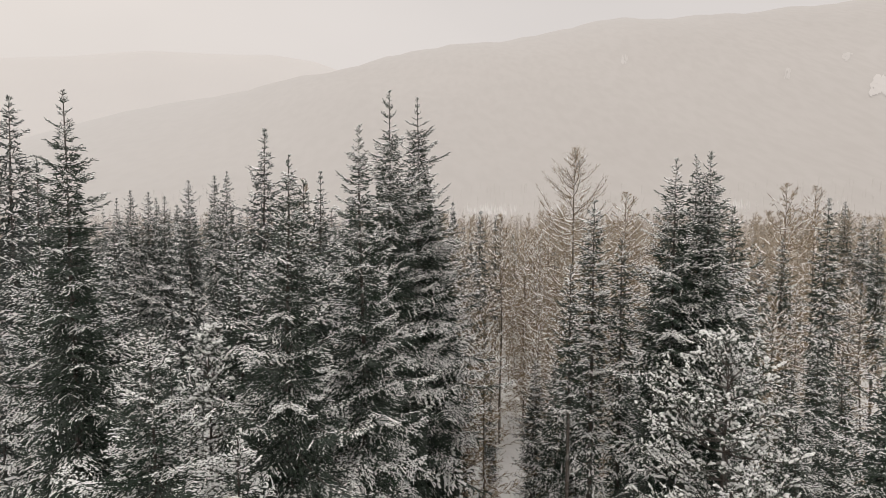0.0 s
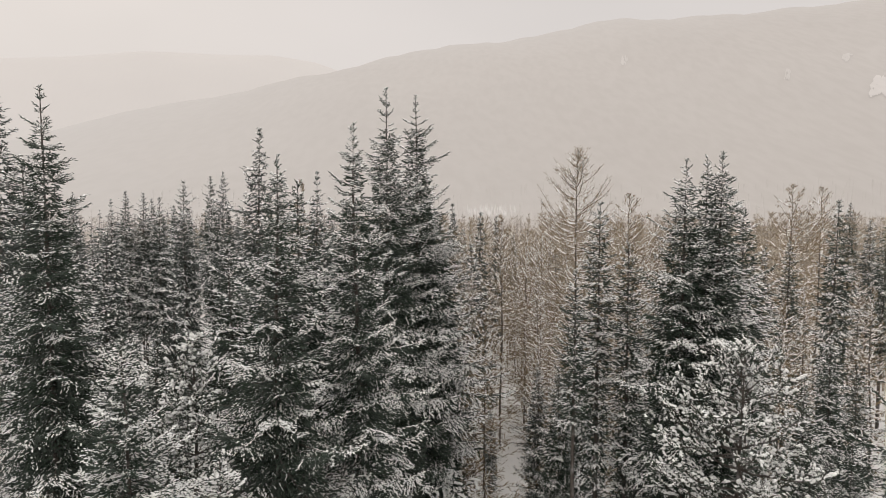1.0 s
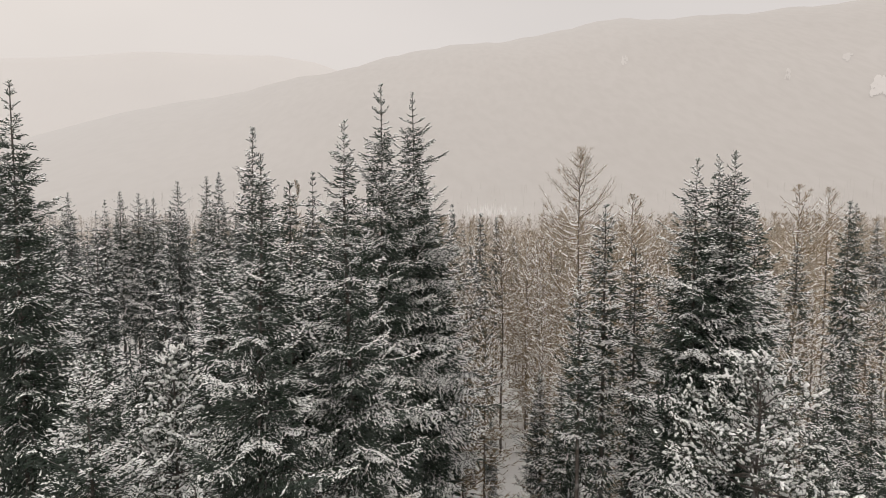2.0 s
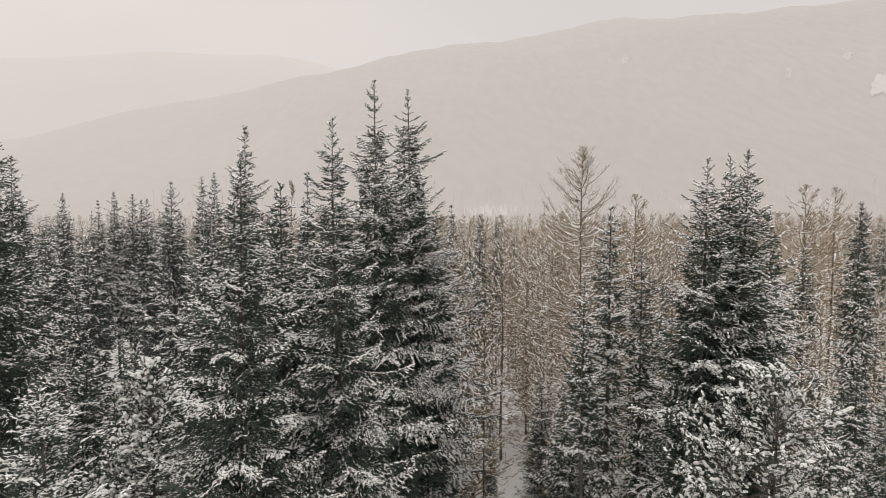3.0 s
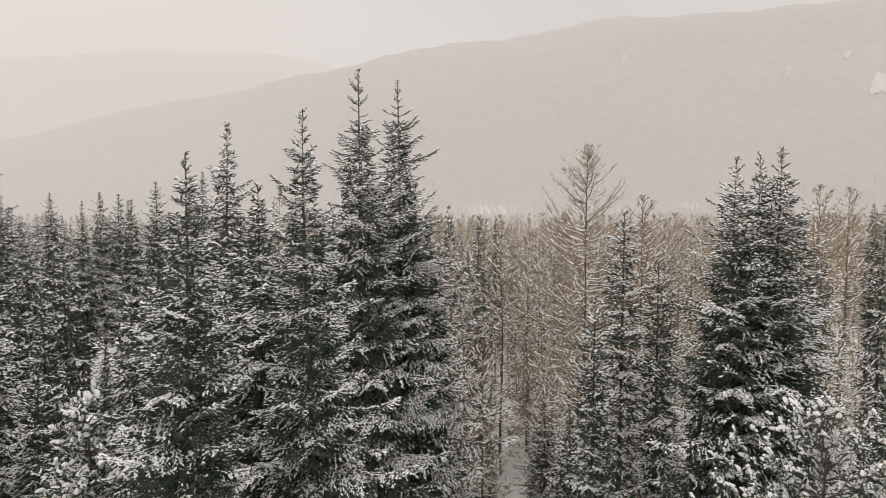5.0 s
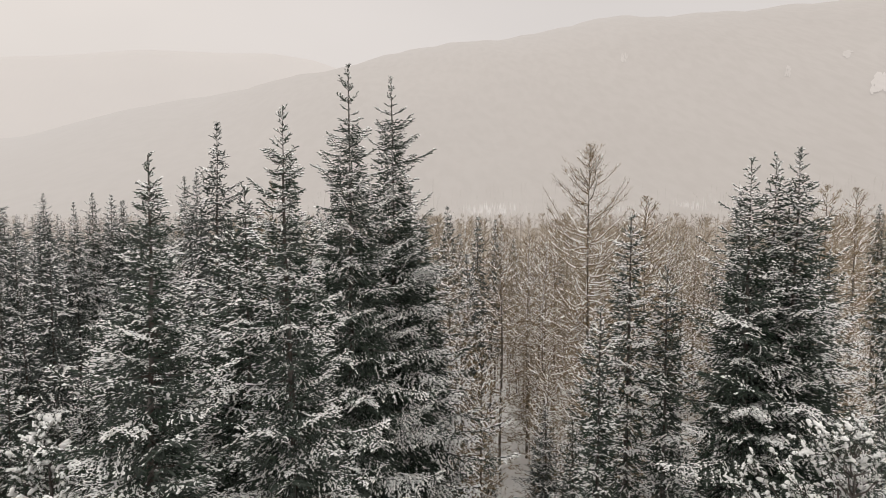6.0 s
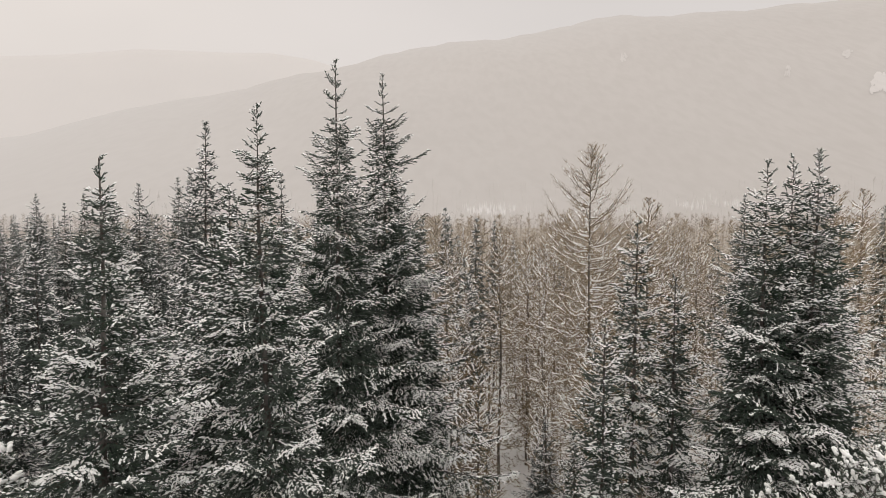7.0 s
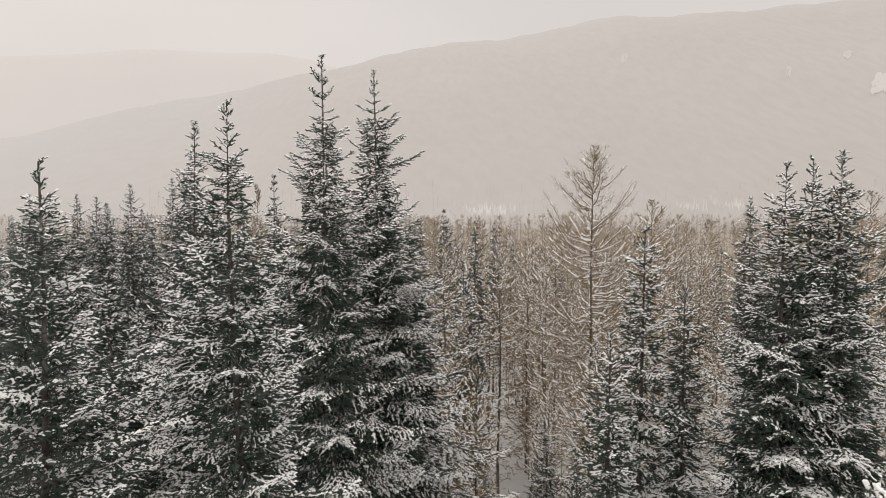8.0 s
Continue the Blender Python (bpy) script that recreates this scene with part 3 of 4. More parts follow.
near = np.linspace(-60, 60, 81)
xs = np.concatenate([-np.geomspace(4500, 64, 22), near, np.geomspace(64, 4500, 22)])
ys = np.concatenate([-np.geomspace(3000, 24, 16), np.linspace(-20, 110, 88), np.geomspace(114, 4700, 26)])
ground = tagged(new("ground", grid_mesh("ground", xs, ys, ground_height, GROUND_SNOW)),
                "snow-covered forest floor, white and softly uneven", "ground", kind="structure")


# haze colour that is blended into the far slopes' emission
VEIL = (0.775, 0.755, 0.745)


def hazy_material(name, low, high, streak_low, streak_high, glow, fade=0.0):
    """Far slope with the haze of falling snow put into its emission: pale woods in vertical streaks, with paler
    clearings.
    """
    m, n, l, b = material(name)
    big = noise_tex(n, l, 0.0022, 4.0, (1, 1, 1.6))
    r = ramp(n, [(0.32, low), (0.68, high)])
    l.new(big.outputs["Fac"], r.inputs[0])
    fine = noise_tex(n, l, 0.050, 6.0, (1.0, 0.35, 0.35))
    r2 = ramp(n, [(0.35, streak_low), (0.62, streak_high)])
    l.new(fine.outputs["Fac"], r2.inputs[0])
    mix = n.new("ShaderNodeMixRGB")
    mix.blend_type = "MULTIPLY"
    mix.inputs[0].default_value = 1.0
    l.new(r.outputs[0], mix.inputs[1])
    l.new(r2.outputs[0], mix.inputs[2])
    # the emitted haze colour brightens with height above the valley woods
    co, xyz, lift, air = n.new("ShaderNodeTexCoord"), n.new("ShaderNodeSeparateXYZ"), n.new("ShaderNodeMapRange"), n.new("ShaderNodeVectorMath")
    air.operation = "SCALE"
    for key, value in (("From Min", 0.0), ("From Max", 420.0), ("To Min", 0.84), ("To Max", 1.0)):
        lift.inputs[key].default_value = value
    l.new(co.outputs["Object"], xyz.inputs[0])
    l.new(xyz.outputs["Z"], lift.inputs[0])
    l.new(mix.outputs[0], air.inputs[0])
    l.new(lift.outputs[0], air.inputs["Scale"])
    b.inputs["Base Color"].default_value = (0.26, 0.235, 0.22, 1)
    # and a veil of haze colour, mixed into the emission, thickens westward and towards the crest
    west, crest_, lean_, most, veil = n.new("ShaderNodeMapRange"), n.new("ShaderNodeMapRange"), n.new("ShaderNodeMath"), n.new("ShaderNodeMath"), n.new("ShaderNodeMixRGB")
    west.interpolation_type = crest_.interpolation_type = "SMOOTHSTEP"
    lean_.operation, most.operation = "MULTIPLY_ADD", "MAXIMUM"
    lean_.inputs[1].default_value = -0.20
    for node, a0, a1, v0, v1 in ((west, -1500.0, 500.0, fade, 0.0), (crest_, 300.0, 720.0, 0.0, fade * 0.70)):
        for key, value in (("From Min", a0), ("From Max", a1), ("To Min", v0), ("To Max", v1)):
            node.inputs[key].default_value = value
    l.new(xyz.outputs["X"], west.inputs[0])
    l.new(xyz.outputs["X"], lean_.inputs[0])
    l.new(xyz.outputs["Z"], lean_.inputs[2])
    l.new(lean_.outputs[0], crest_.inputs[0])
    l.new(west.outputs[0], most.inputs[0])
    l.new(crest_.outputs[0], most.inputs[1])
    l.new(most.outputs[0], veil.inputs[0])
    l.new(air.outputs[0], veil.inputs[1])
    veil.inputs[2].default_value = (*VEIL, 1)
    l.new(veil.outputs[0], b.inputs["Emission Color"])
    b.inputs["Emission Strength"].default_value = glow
    b.inputs["Roughness"].default_value = 1.0
    b.inputs["Specular IOR Level"].default_value = 0.0
    return m


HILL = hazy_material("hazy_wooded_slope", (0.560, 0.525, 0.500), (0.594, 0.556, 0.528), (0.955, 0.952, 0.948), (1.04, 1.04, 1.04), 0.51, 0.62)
# clearings and birches are brightened by extra emission on top of the haze
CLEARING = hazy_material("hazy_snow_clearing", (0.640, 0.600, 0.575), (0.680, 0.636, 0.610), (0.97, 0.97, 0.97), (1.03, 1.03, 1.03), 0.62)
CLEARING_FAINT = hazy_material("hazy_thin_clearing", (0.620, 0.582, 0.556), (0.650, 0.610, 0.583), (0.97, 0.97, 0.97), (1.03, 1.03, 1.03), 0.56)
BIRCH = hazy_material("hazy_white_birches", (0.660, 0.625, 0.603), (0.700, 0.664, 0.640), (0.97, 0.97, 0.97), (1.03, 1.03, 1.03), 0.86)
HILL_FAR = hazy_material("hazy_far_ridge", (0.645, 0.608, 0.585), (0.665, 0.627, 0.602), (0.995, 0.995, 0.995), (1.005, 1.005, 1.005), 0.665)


def slope_place(crest, x, s, foot, depth):
    """A place on a mountainside, at the share s of the way up."""
    ease = s * s * (3 - 2 * s) * 0.55 + s * 0.45
    return (x, foot + depth * s + 60 * np.sin(x * 0.003) * (1 - s), -13 + (crest(x) + 13) * ease + 9 * np.sin(x * 0.011 + s * 9) * s * (1 - s) * 4)


def ridge(name, crest, foot, depth, mat, label):
    """A mountainside that rises from the valley floor at the distance foot to its crest."""
    xs = np.linspace(-3600, 3600, 150)
    rows = np.linspace(0, 1, 36)
    v, soup = [], Soup()
    for s in rows:
        v.append(np.column_stack(slope_place(crest, xs, s, foot, depth)))
    nx = len(xs)
    i, j = np.meshgrid(np.arange(nx - 1), np.arange(len(rows) - 1))
    a = (j * nx + i).ravel()
    soup.add(np.concatenate(v), np.concatenate([np.column_stack([a, a + 1, a + nx + 1]), np.column_stack([a, a + nx + 1, a + nx])]))
    return tagged(new(name, soup.mesh(name, mat, True)), label, "mountain", kind="structure")


def crest_main(x):
    return np.interp(x, [-2549, -1837, -1411, -1058, -753, -520, -311, -102, 153, 406, 613, 959, 1189, 1418, 1647, 2103],
                     [89, 218, 310, 409, 476, 526, 583, 637, 669, 701, 759, 770, 782, 813, 831, 889]) + 4 * np.sin(x * 0.02) + 3 * np.sin(x * 0.047)


def crest_far(x):
    return np.interp(x, [-3851, -2776, -1889, -1076, -794, -511, 413, 2909],
                     [763, 923, 965, 947, 895, 798, 623, 588]) + 5 * np.sin(x * 0.006)


def clearing(x, s, wide, rise, seed, mat=CLEARING):
    """Open patches of snow on the near mountainside, broken up by the trees that stand in them."""
    g = np.random.default_rng(seed)
    soup = Soup()
    n = int(16 + wide * 0.6)
    for k in range(n):
        cx, cs = x + wide * 0.42 * g.uniform(-1, 1), s + rise * 0.4 * g.uniform(-1, 1)
        a = np.linspace(0, 2 * np.pi, 8, endpoint=False)
        r = g.uniform(0.55, 1.0, 8)
        w, h = g.uniform(0.07, 0.18) * wide, g.uniform(0.12, 0.30) * rise
        up_ = np.maximum(0.001, cs + h * r * np.sin(a))
        v = np.column_stack(slope_place(crest_main, (cx + w * r * np.cos(a)) * (700 + 1850 * up_) / (700 + 1850 * s), up_, 700, 1850))
        soup.add(v + UP * 2.5, np.array([[0, i, i + 1] for i in range(1, 7)]))
    return tagged(new("clearing", soup.mesh("clearing", mat, True)), "open snow patch among the far hillside woods", "clearing", kind="structure")


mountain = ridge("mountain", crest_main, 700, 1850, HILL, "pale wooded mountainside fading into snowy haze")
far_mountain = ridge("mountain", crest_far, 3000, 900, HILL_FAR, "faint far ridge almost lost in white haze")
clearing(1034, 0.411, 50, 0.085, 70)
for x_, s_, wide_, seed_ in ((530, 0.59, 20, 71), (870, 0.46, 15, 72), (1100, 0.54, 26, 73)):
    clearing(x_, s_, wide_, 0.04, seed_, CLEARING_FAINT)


# ---------------------------------------------------------------- the nearest trees
G1 = "tall spruces in front"
SPR = "tall narrow spruce, dark green needles thickly dusted with snow"
OPEN, SLIM = "tall spruce with a thin open snow-dusted top", "slim dark spruce among bare larches"
FULL, LOADED = "dark full spruce with snow clumps on its boughs", "lower spruce loaded with thick snow"
stand(spruce("tallest spruce with a thin open snow-dusted top", G1, seed=11, H=23.44, R=2.75, reach=11, power=0.90, sparse=1.5, base=6.0, low=9.5, mid=13.0, fine=0.80, snow=1.4, lumps=0.16), -1.93, 22.2, 20)
stand(spruce("tall spruce with a slender spire beside a taller one", G1, seed=12, H=23.6, R=2.8, reach=10, power=0.95, sparse=1.2, base=6.0, low=9.5, mid=13.0, fine=0.92, snow=1.4, lumps=0.12), -1.02, 24.7, 80)
stand(spruce("lower spruce with snow-laden boughs behind two spires", G1, seed=13, H=20.4, R=2.5, reach=7, fine=1.4, low=10, snow=1.35), -0.45, 26.7, 10)
stand(spruce(OPEN, G1, seed=14, H=21.6, R=2.0, reach=8.5, power=0.9, sparse=0.9, low=10.5, mid=14.0, fine=0.74, snow=1.3), -2.28, 17.05, 50)
stand(spruce("dense dark spruce with heavy snow on its boughs", G1, seed=15, H=20.58, R=2.35, reach=7.5, power=1.0, sparse=0.5, snow=0.85, fine=0.66, mid=14.0, low=11.0, lumps=0.2), -3.86, 15.02, 0)
stand(spruce(OPEN, G1, seed=16, H=22.5, R=1.9, reach=9, power=0.8, sparse=1.2, low=10, mid=13.5, fine=0.85, snow=0.5), -10.40, 16.95, 0)
stand(spruce(LOADED, G1, seed=17, H=17.0, R=2.0, reach=5, power=0.85, sparse=0.5, snow=1.1, mid=13.0, low=11, fine=0.75, lumps=0.2), -5.75, 11.7, 35)
stand(spruce(FULL, G1, seed=18, H=20.9, R=2.0, reach=6.5, power=0.9, sparse=0.6, low=9, mid=14.0, fine=0.92, snow=1.2, lumps=0.12), 7.75, 20.4, 5)
stand(spruce(FULL, G1, seed=19, H=21.15, R=2.1, reach=6.5, power=0.9, sparse=0.6, low=9, mid=14.0, fine=0.92, snow=1.2, lumps=0.12), 8.93, 20.6, 60)
stand(spruce(FULL, G1, seed=20, H=21.0, R=1.8, reach=6.5, power=0.9, sparse=0.5, low=9, fine=1.25), 8.72, 21.2, 100)
stand(spruce(SLIM, G1, seed=21, H=19.5, R=0.75, reach=3.0, power=0.7, sparse=0.4, fine=1.15), 5.45, 22.0, 0)
stand(spruce(SLIM, G1, seed=22, H=18.05, R=0.8, reach=3.0, power=0.7, sparse=0.4, fine=1.15), 6.66, 22.6, 40)
stand(spruce("thin spruce with a bare lower trunk", G1, seed=23, H=17.3, R=0.7, reach=3.0, power=0.7, sparse=0.4, base=12.0, fine=1.15), 4.40, 20.9, 40)
stand(spruce("pale spruce white with clinging snow", G1, seed=24, H=17.8, R=1.8, reach=6, power=0.85, sparse=0.8, snow=0.9, droop=0.9, low=10, fine=0.95), 11.5, 14.9, 0)
stand(spruce(LOADED, G1, seed=25, H=14.6, R=1.8, reach=5, power=0.8, sparse=0.4, snow=1.1, low=10, fine=1.0, lumps=0.2), -4.3, 12.4, 90)

stone_pine = tagged(new("stone_pine"), "rounded young pine with thick pads of snow on its tufts", "pine tree")
for soup_, name_, mat_, text_, sm_ in zip(pine_soups(31, 15.35, 2.6, 9.5), ("trunk", "branchwork", "foliage", "snow_load"), (BARK, BARK, NEEDLES_PINE, SNOW),
                                          ("", "", "long green needle tufts", "thick white pads of snow"), (True, False, False, True)):
    part(name_, soup_, mat_, stone_pine, text_, sm_, "" if name_ == "trunk" else "stuff")
stand(stone_pine, 7.97, 16.8)
small_pine = tagged(new("stone_pine"), "slim young pine with snow pads between taller spruces", "pine tree")
for soup_, name_, mat_, text_, sm_ in zip(pine_soups(32, 15.7, 1.25, 11.5), ("trunk", "branchwork", "foliage", "snow_load"), (BARK, BARK, NEEDLES_PINE, SNOW),
                                          ("", "", "long green needle tufts", "thick white pads of snow"), (True, False, False, True)):
    part(name_, soup_, mat_, small_pine, text_, sm_, "" if name_ == "trunk" else "stuff")
stand(small_pine, -6.5, 16.6)

# ---------------------------------------------------------------- trees of the middle distance
G2 = "spruces of the middle distance"
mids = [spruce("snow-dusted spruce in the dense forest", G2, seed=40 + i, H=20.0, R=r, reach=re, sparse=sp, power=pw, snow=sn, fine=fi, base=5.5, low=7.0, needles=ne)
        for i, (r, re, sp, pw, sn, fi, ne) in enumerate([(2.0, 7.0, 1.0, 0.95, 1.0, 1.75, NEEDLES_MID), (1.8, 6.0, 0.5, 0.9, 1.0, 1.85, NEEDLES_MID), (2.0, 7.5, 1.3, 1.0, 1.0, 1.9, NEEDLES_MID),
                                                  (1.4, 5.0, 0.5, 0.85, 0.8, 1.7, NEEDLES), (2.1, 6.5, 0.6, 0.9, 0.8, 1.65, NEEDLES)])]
# x, y, height, which form
PLACED = [(-14.3, 31.0, 13.0, 4), (-11.6, 26.5, 12.0, 4), (-22.0, 31.5, 13.0, 0), (-36.5, 55.0, 23.6, 1), (-8.3, 24.6, 18.2, 4), (-13.0, 20.5, 17.2, 4), (-17.0, 25.5, 18.0, 4), (-7.6, 29.0, 19.2, 4), (-10.5, 36.0, 23.75, 0), (-5.95, 26.1, 20.4, 4), (-8.1, 40.3, 21.5, 2), (11.3, 23.7, 19.3, 4), (21.1, 48.2, 20.4, 1), (23.4, 41.9, 16.9, 3), (21.5, 34.1, 19.6, 3),
          (43.6, 66.2, 19.5, 3), (40.1, 58.0, 17.9, 1), (35.8, 50.0, 18.0, 3), (-24.3, 34.5, 25.3, 1), (-18.7, 28.2, 21.3, 2), (-21.8, 52.4, 21.3, 1), (-23.9, 64.0, 22.2, 3),
          (-21.6, 61.1, 22.5, 1), (-33.2, 64.9, 20.7, 3), (-31.0, 64.2, 20.5, 1), (-48.8, 81.6, 20.9, 1), (-25.2, 55.2, 20.0, 0), (-31.0, 66.0, 19.9, 3), (-32.2, 60.2, 19.9, 2),
          (-3.7, 26.0, 19.1, 4), (-14.5, 24.0, 19.0, 4), (-27.5, 40.0, 20.2, 0),
          (4.75, 30.5, 11.6, 1), (4.9, 26.0, 12.6, 4), (6.2, 27.5, 13.5, 3), (9.6, 30.5, 13.0, 0), (0.1, 28.3, 13.0, 4), (6.9, 32.0, 14.5, 3), (2.9, 37.0, 7.5, 0), (5.7, 38.5, 8.0, 2),
          (-10.3, 30.0, 16.5, 2), (12.8, 21.5, 11.5, 4), (14.6, 25.0, 12.5, 4), (17.2, 27.5, 13.5, 3), (10.9, 23.5, 12.0, 4), (-11.5, 22.5, 15.0, 4), (-16.5, 30.5, 16.5, 0), (-8.6, 19.0, 14.5, 4), (-20.5, 32.5, 17.0, 2), (14.3, 21.6, 11.5, 4), (16.7, 25.0, 13.0, 4)]
rng = random.Random(5)
made = 0
taken = [(-1.9, 21.9), (-0.9, 23.3), (-2.3, 16.9), (-3.8, 15.0), (-10.3, 16.8), (-5.7, 11.7), (7.7, 20.4), (9.1, 20.9), (5.5, 22.0), (6.7, 22.6), (4.4, 20.9), (11.2, 14.9), (8.0, 16.8), (7.9, 36.9)]
used = [False] * 5


def put(forms, k, x, y, h, turn, wide):
    """The first tree of a form is the form itself; the rest are copies."""
    m = pose(x, y, float(valley(y)), 0, 0, turn) @ Matrix.Diagonal((wide * h / 20, wide * h / 20, h / 20, 1))
    taken.append((x, y))
    if not used[k]:
        used[k] = True
        forms[k].matrix_basis = m
        return forms[k]
    ob = copy_thing(forms[k], m @ Matrix.Diagonal((1 / forms[k].scale[0], 1 / forms[k].scale[1], 1 / forms[k].scale[2], 1)))
    return ob


for x, y, h, k in PLACED:
    put(mids, k, x, y, h - float(valley(y)), rng.uniform(0, 360), rng.uniform(0.9, 1.1))


def clear(x, y, gap):
    """No tree in the snowy gap between the larches, in the flight line, or in another tree."""
    if 12 < y < 57 and abs(x - y * 0.098) < 1.6:
        return False
    if y < 11 and abs(x) < 4:
        return False
    return all((x - a) ** 2 + (y - b) ** 2 > gap * gap for a, b in taken)


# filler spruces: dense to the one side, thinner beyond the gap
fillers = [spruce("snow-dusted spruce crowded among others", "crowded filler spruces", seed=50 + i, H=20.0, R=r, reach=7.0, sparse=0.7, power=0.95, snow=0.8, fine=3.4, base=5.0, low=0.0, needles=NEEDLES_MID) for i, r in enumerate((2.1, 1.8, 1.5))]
used = [False] * 3
n = 0
while n < 76:
    y = rng.uniform(25, 85)
    x = rng.uniform(-0.98, 0.15) * y - 1
    if not clear(x, y, 1.9):
        continue
    put(fillers, rng.randrange(3), x, y, rng.uniform(14.5, 18.8) + (y > 45) * 0.8, rng.uniform(0, 360), rng.uniform(0.85, 1.15))
    n += 1
n = 0
while n < 44:
    y = rng.uniform(25, 85)
    x = rng.uniform(0.22, 0.80) * y + 1
    if not clear(x, y, 1.9):
        continue
    put(fillers, rng.randrange(3), x, y, rng.uniform(8.5, 14.5), rng.uniform(0, 360), rng.uniform(0.8, 1.1))
    n += 1

# ---------------------------------------------------------------- bare larches
G3 = "bare larches in the gap"
big_larch = stand(larch("tall bare larch with snow-lined sweeping boughs", G3, seed=61, H=23.0, R=3.0, base=2.5, fine=0.65, snow=1.1, reach=8.0, stout=1.5, round_top=0.60), 7.91, 36.9, 0)
used = [False] * 3
larches = [larch("bare tan larch with snow on its twigs", G3, seed=62 + i, H=20.0, R=r, base=1.5, fine=2.3, snow=1.25, reach=7, stout=1.3, round_top=rt) for i, (r, rt) in enumerate(((2.2, 0.75), (1.8, 0.85), (2.7, 0.65)))]
for x, y, h, k in [(13.2, 44.1, 20.5, 2), (27.5, 49.0, 21.3, 2), (32.0, 52.5, 21.2, 2), (4.6, 48.0, 18.6, 0), (2.2, 52.0, 18.2, 1), (7.6, 47.5, 17.0, 1), (9.6, 55.0, 18.8, 2), (1.0, 46.0, 17.6, 0), (2.0, 29.0, 14.5, 2), (4.9, 31.0, 13.5, 0), (7.0, 52.0, 16.5, 2), (7.6, 55.5, 17.5, 2), (3.4, 58.0, 16.5, 1), (2.0, 41.0, 15.0, 0), (6.9, 44.0, 15.5, 1), (-9.4, 42.0, 21.2, 1)]:
    put(larches, k, x, y, h, rng.uniform(0, 360), rng.uniform(0.9, 1.1))
n = 0
while n < 80:
    y = rng.uniform(28, 100)
    x = rng.uniform(-0.02, 0.75 if rng.random() < 0.4 else 0.42) * y
    if not clear(x, y, 1.7):
        continue
    put(larches, rng.randrange(3), x, y, rng.uniform(12.5, 18.4), rng.uniform(0, 360), rng.uniform(0.9, 1.3))
    n += 1

# ---------------------------------------------------------------- far woods


def far_woods(name, forms, places, mat, label):
    """Many small far trees in one mesh."""
    soup = Soup()
    r = np.random.default_rng(9)
    arrays = [f.arrays() for f in forms]
    for x, y, h, *foot in places:
        v, f = arrays[r.integers(len(arrays))]
        a = r.uniform(0, 6.28)
        w = r.uniform(0.8, 1.2) * h / 20
        c, s = math.cos(a) * w, math.sin(a) * w
        soup.add(np.column_stack([v[:, 0] * c - v[:, 1] * s + x, v[:, 0] * s + v[:, 1] * c + y, v[:, 2] * h / 20 + (foot[0] if foot else float(valley(y)))]), f)
    return tagged(new(name, soup.mesh(name, mat)), label, "woods", kind="stuff")


def scatter(seed, count, y0, y1, x0, x1, h0, h1):
    r = np.random.default_rng(seed)
    y = y0 * (y1 / y0) ** r.random(count)
    return list(zip(r.uniform(x0, x1, count) * y, y, r.uniform(h0, h1, count)))


sp_forms, sn_forms, la_forms = [], [], []
for i in range(3):
    t_, w_ = far_spruce_form(80 + i, 100)
    sp_forms.append(t_)
    sn_forms.append(w_)
    la_forms.append(bare_form(90 + i, 110, 0.75))
left = scatter(1, 230, 78, 330, -0.85, -0.02, 13.0, 19.6)
right = scatter(2, 40, 70, 300, 0.0, 0.85, 10, 16.5)
far_woods("far_spruces", sp_forms, left + right, NEEDLES_FAR, "dense far spruces, rimed, their colour greyed for haze")
far_woods("far_spruce_snow", sn_forms, left + right, SNOW, "snow lying on the far spruces")
young = scatter(8, 110, 42, 110, -0.85, -0.04, 5, 11)
far_woods("young_spruces", sp_forms, young, NEEDLES_MID, "young dark spruces between the taller trunks")
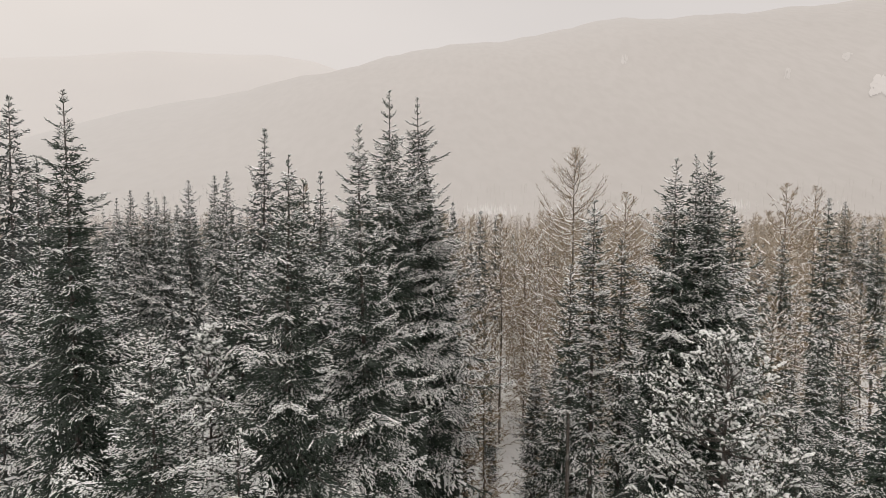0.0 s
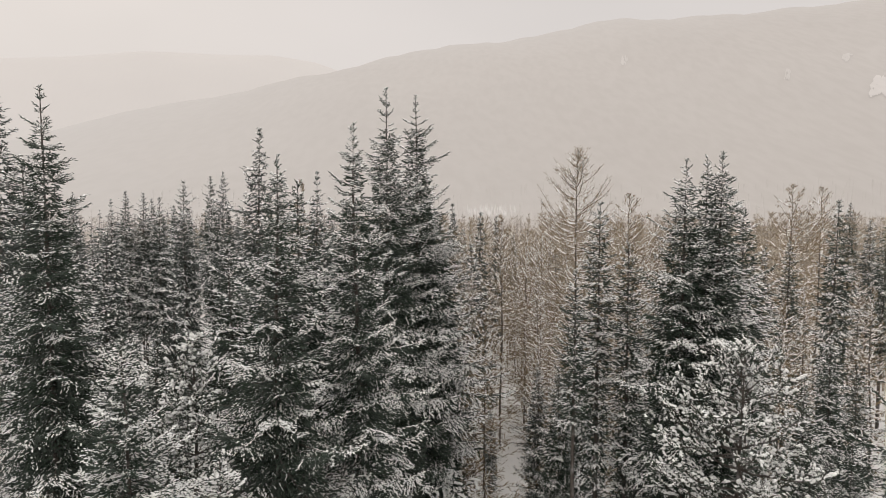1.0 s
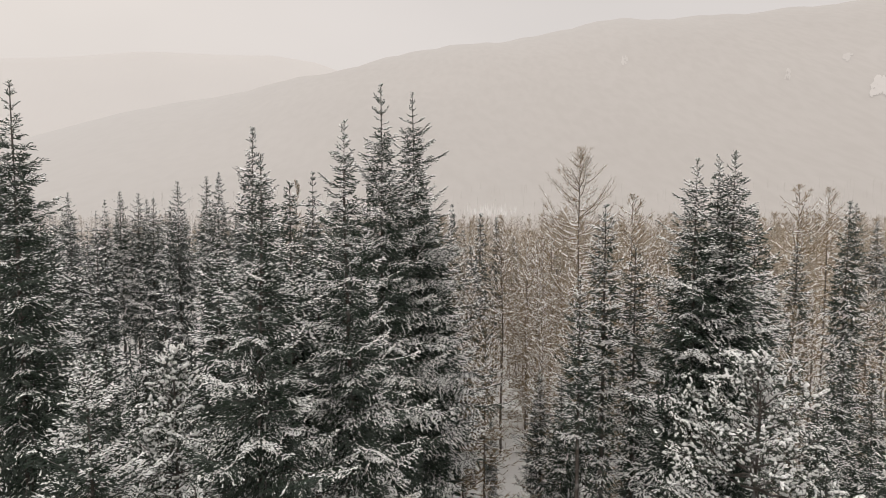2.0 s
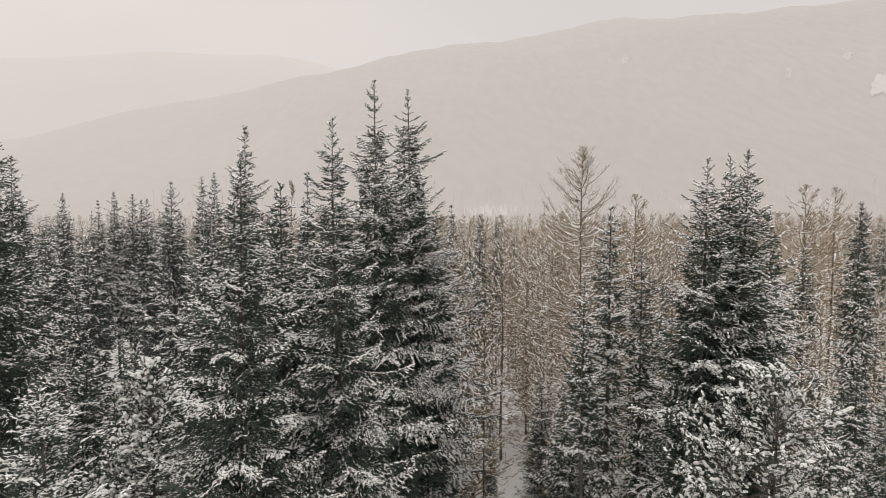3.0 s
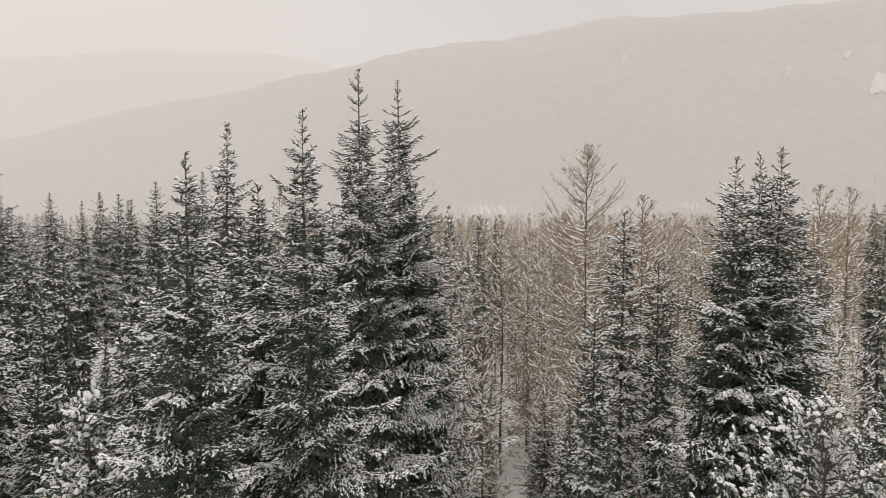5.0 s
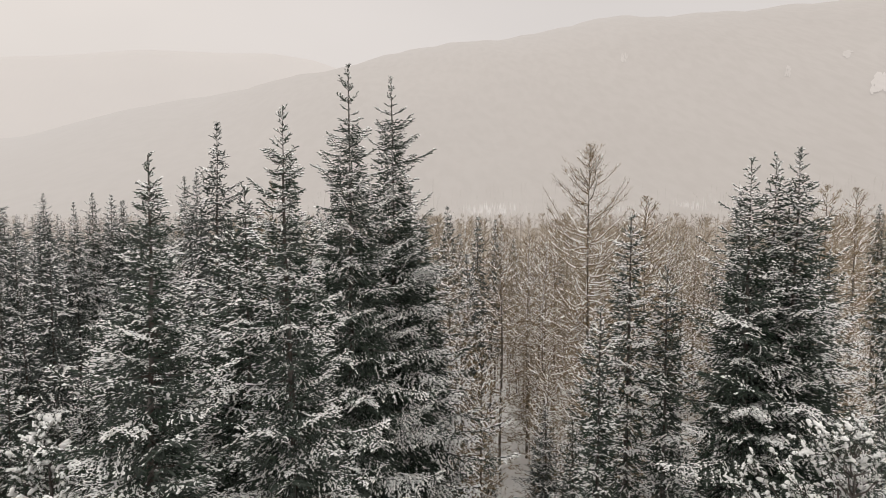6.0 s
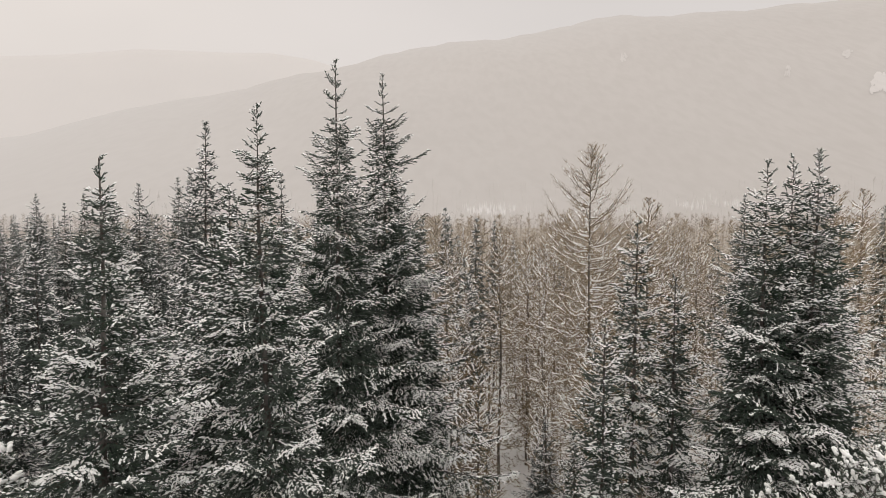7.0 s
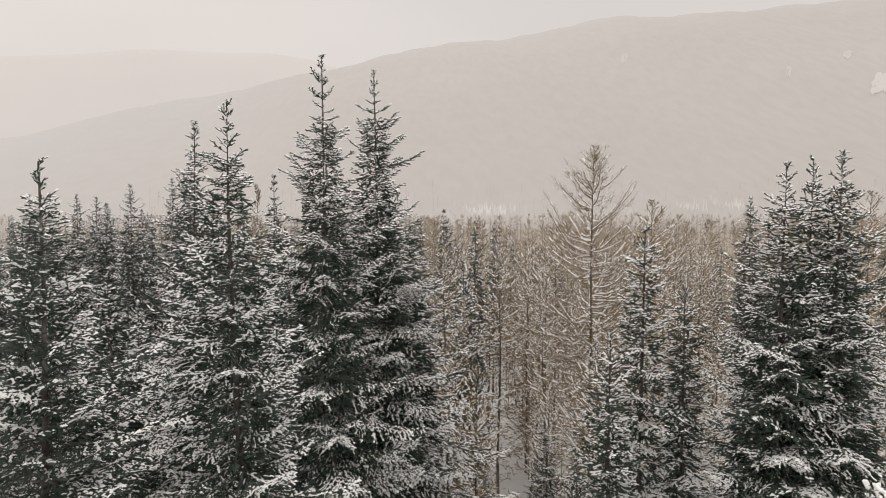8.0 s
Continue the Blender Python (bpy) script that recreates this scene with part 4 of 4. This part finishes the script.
far_woods("young_spruce_snow", sn_forms, young, SNOW, "snow lying on the young spruces")
near_forms = [bare_form(95 + i, 46, 1.2) for i in range(4)]
scrub_forms = [bare_form(115 + i, 40, 0.9) for i in range(3)]
thin_forms = [bare_form(105 + i, 19, 2.0) for i in range(4)]
far_woods("far_larches", la_forms, scatter(3, 190, 62, 190, -0.08, 0.85, 11, 19.0), LARCH_FAR, "bare far larches, their tan paled for haze")
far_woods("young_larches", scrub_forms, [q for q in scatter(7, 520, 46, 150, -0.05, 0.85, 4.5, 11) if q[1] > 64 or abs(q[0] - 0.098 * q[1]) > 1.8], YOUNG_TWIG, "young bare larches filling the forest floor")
far_woods("farther_larches", near_forms, scatter(6, 520, 110, 360, -0.5, 0.85, 8, 19), LARCH_FAR, "bare farther larches, their tan paled for haze")
far_woods("valley_woods", thin_forms, scatter(4, 2000, 240, 760, -0.85, 0.85, 9, 19.5), HAZY_TWIG, "bare woods across the valley floor, their colour paled for haze")
rs = np.random.default_rng(12)
slope = [(*slope_place(crest_main, x, s, 700, 1850), h) for x, s, h in zip(rs.uniform(-400, 800, 700), 0.12 * rs.random(700) ** 1.3, rs.uniform(8, 17, 700))]
far_woods("hillside_woods", thin_forms, [(x, y, h, z - 0.5) for x, y, z, h in slope], HILL_TWIG, "bare trees at the foot of the mountainside, their colour paled for haze")
# pale birch trunks standing in groups along the valley's far edge
birches = Soup()
for x0, s0, wide, count in ((64, 0.046, 48, 130), (353, 0.064, 24, 50), (418, 0.070, 34, 60), (546, 0.076, 40, 50), (241, 0.048, 30, 40)):
    xs_, ss_ = rs.normal(x0, wide * 0.45, count), np.maximum(0.004, rs.normal(s0, 0.006, count))
    foot_ = np.column_stack(slope_place(crest_main, xs_, ss_, 700, 1850))
    spikes(birches, foot_ - UP, unit(UP + rs.normal(0, 0.06, (count, 3))), rs.uniform(5, 14, count), rs.uniform(0.3, 0.7, count))
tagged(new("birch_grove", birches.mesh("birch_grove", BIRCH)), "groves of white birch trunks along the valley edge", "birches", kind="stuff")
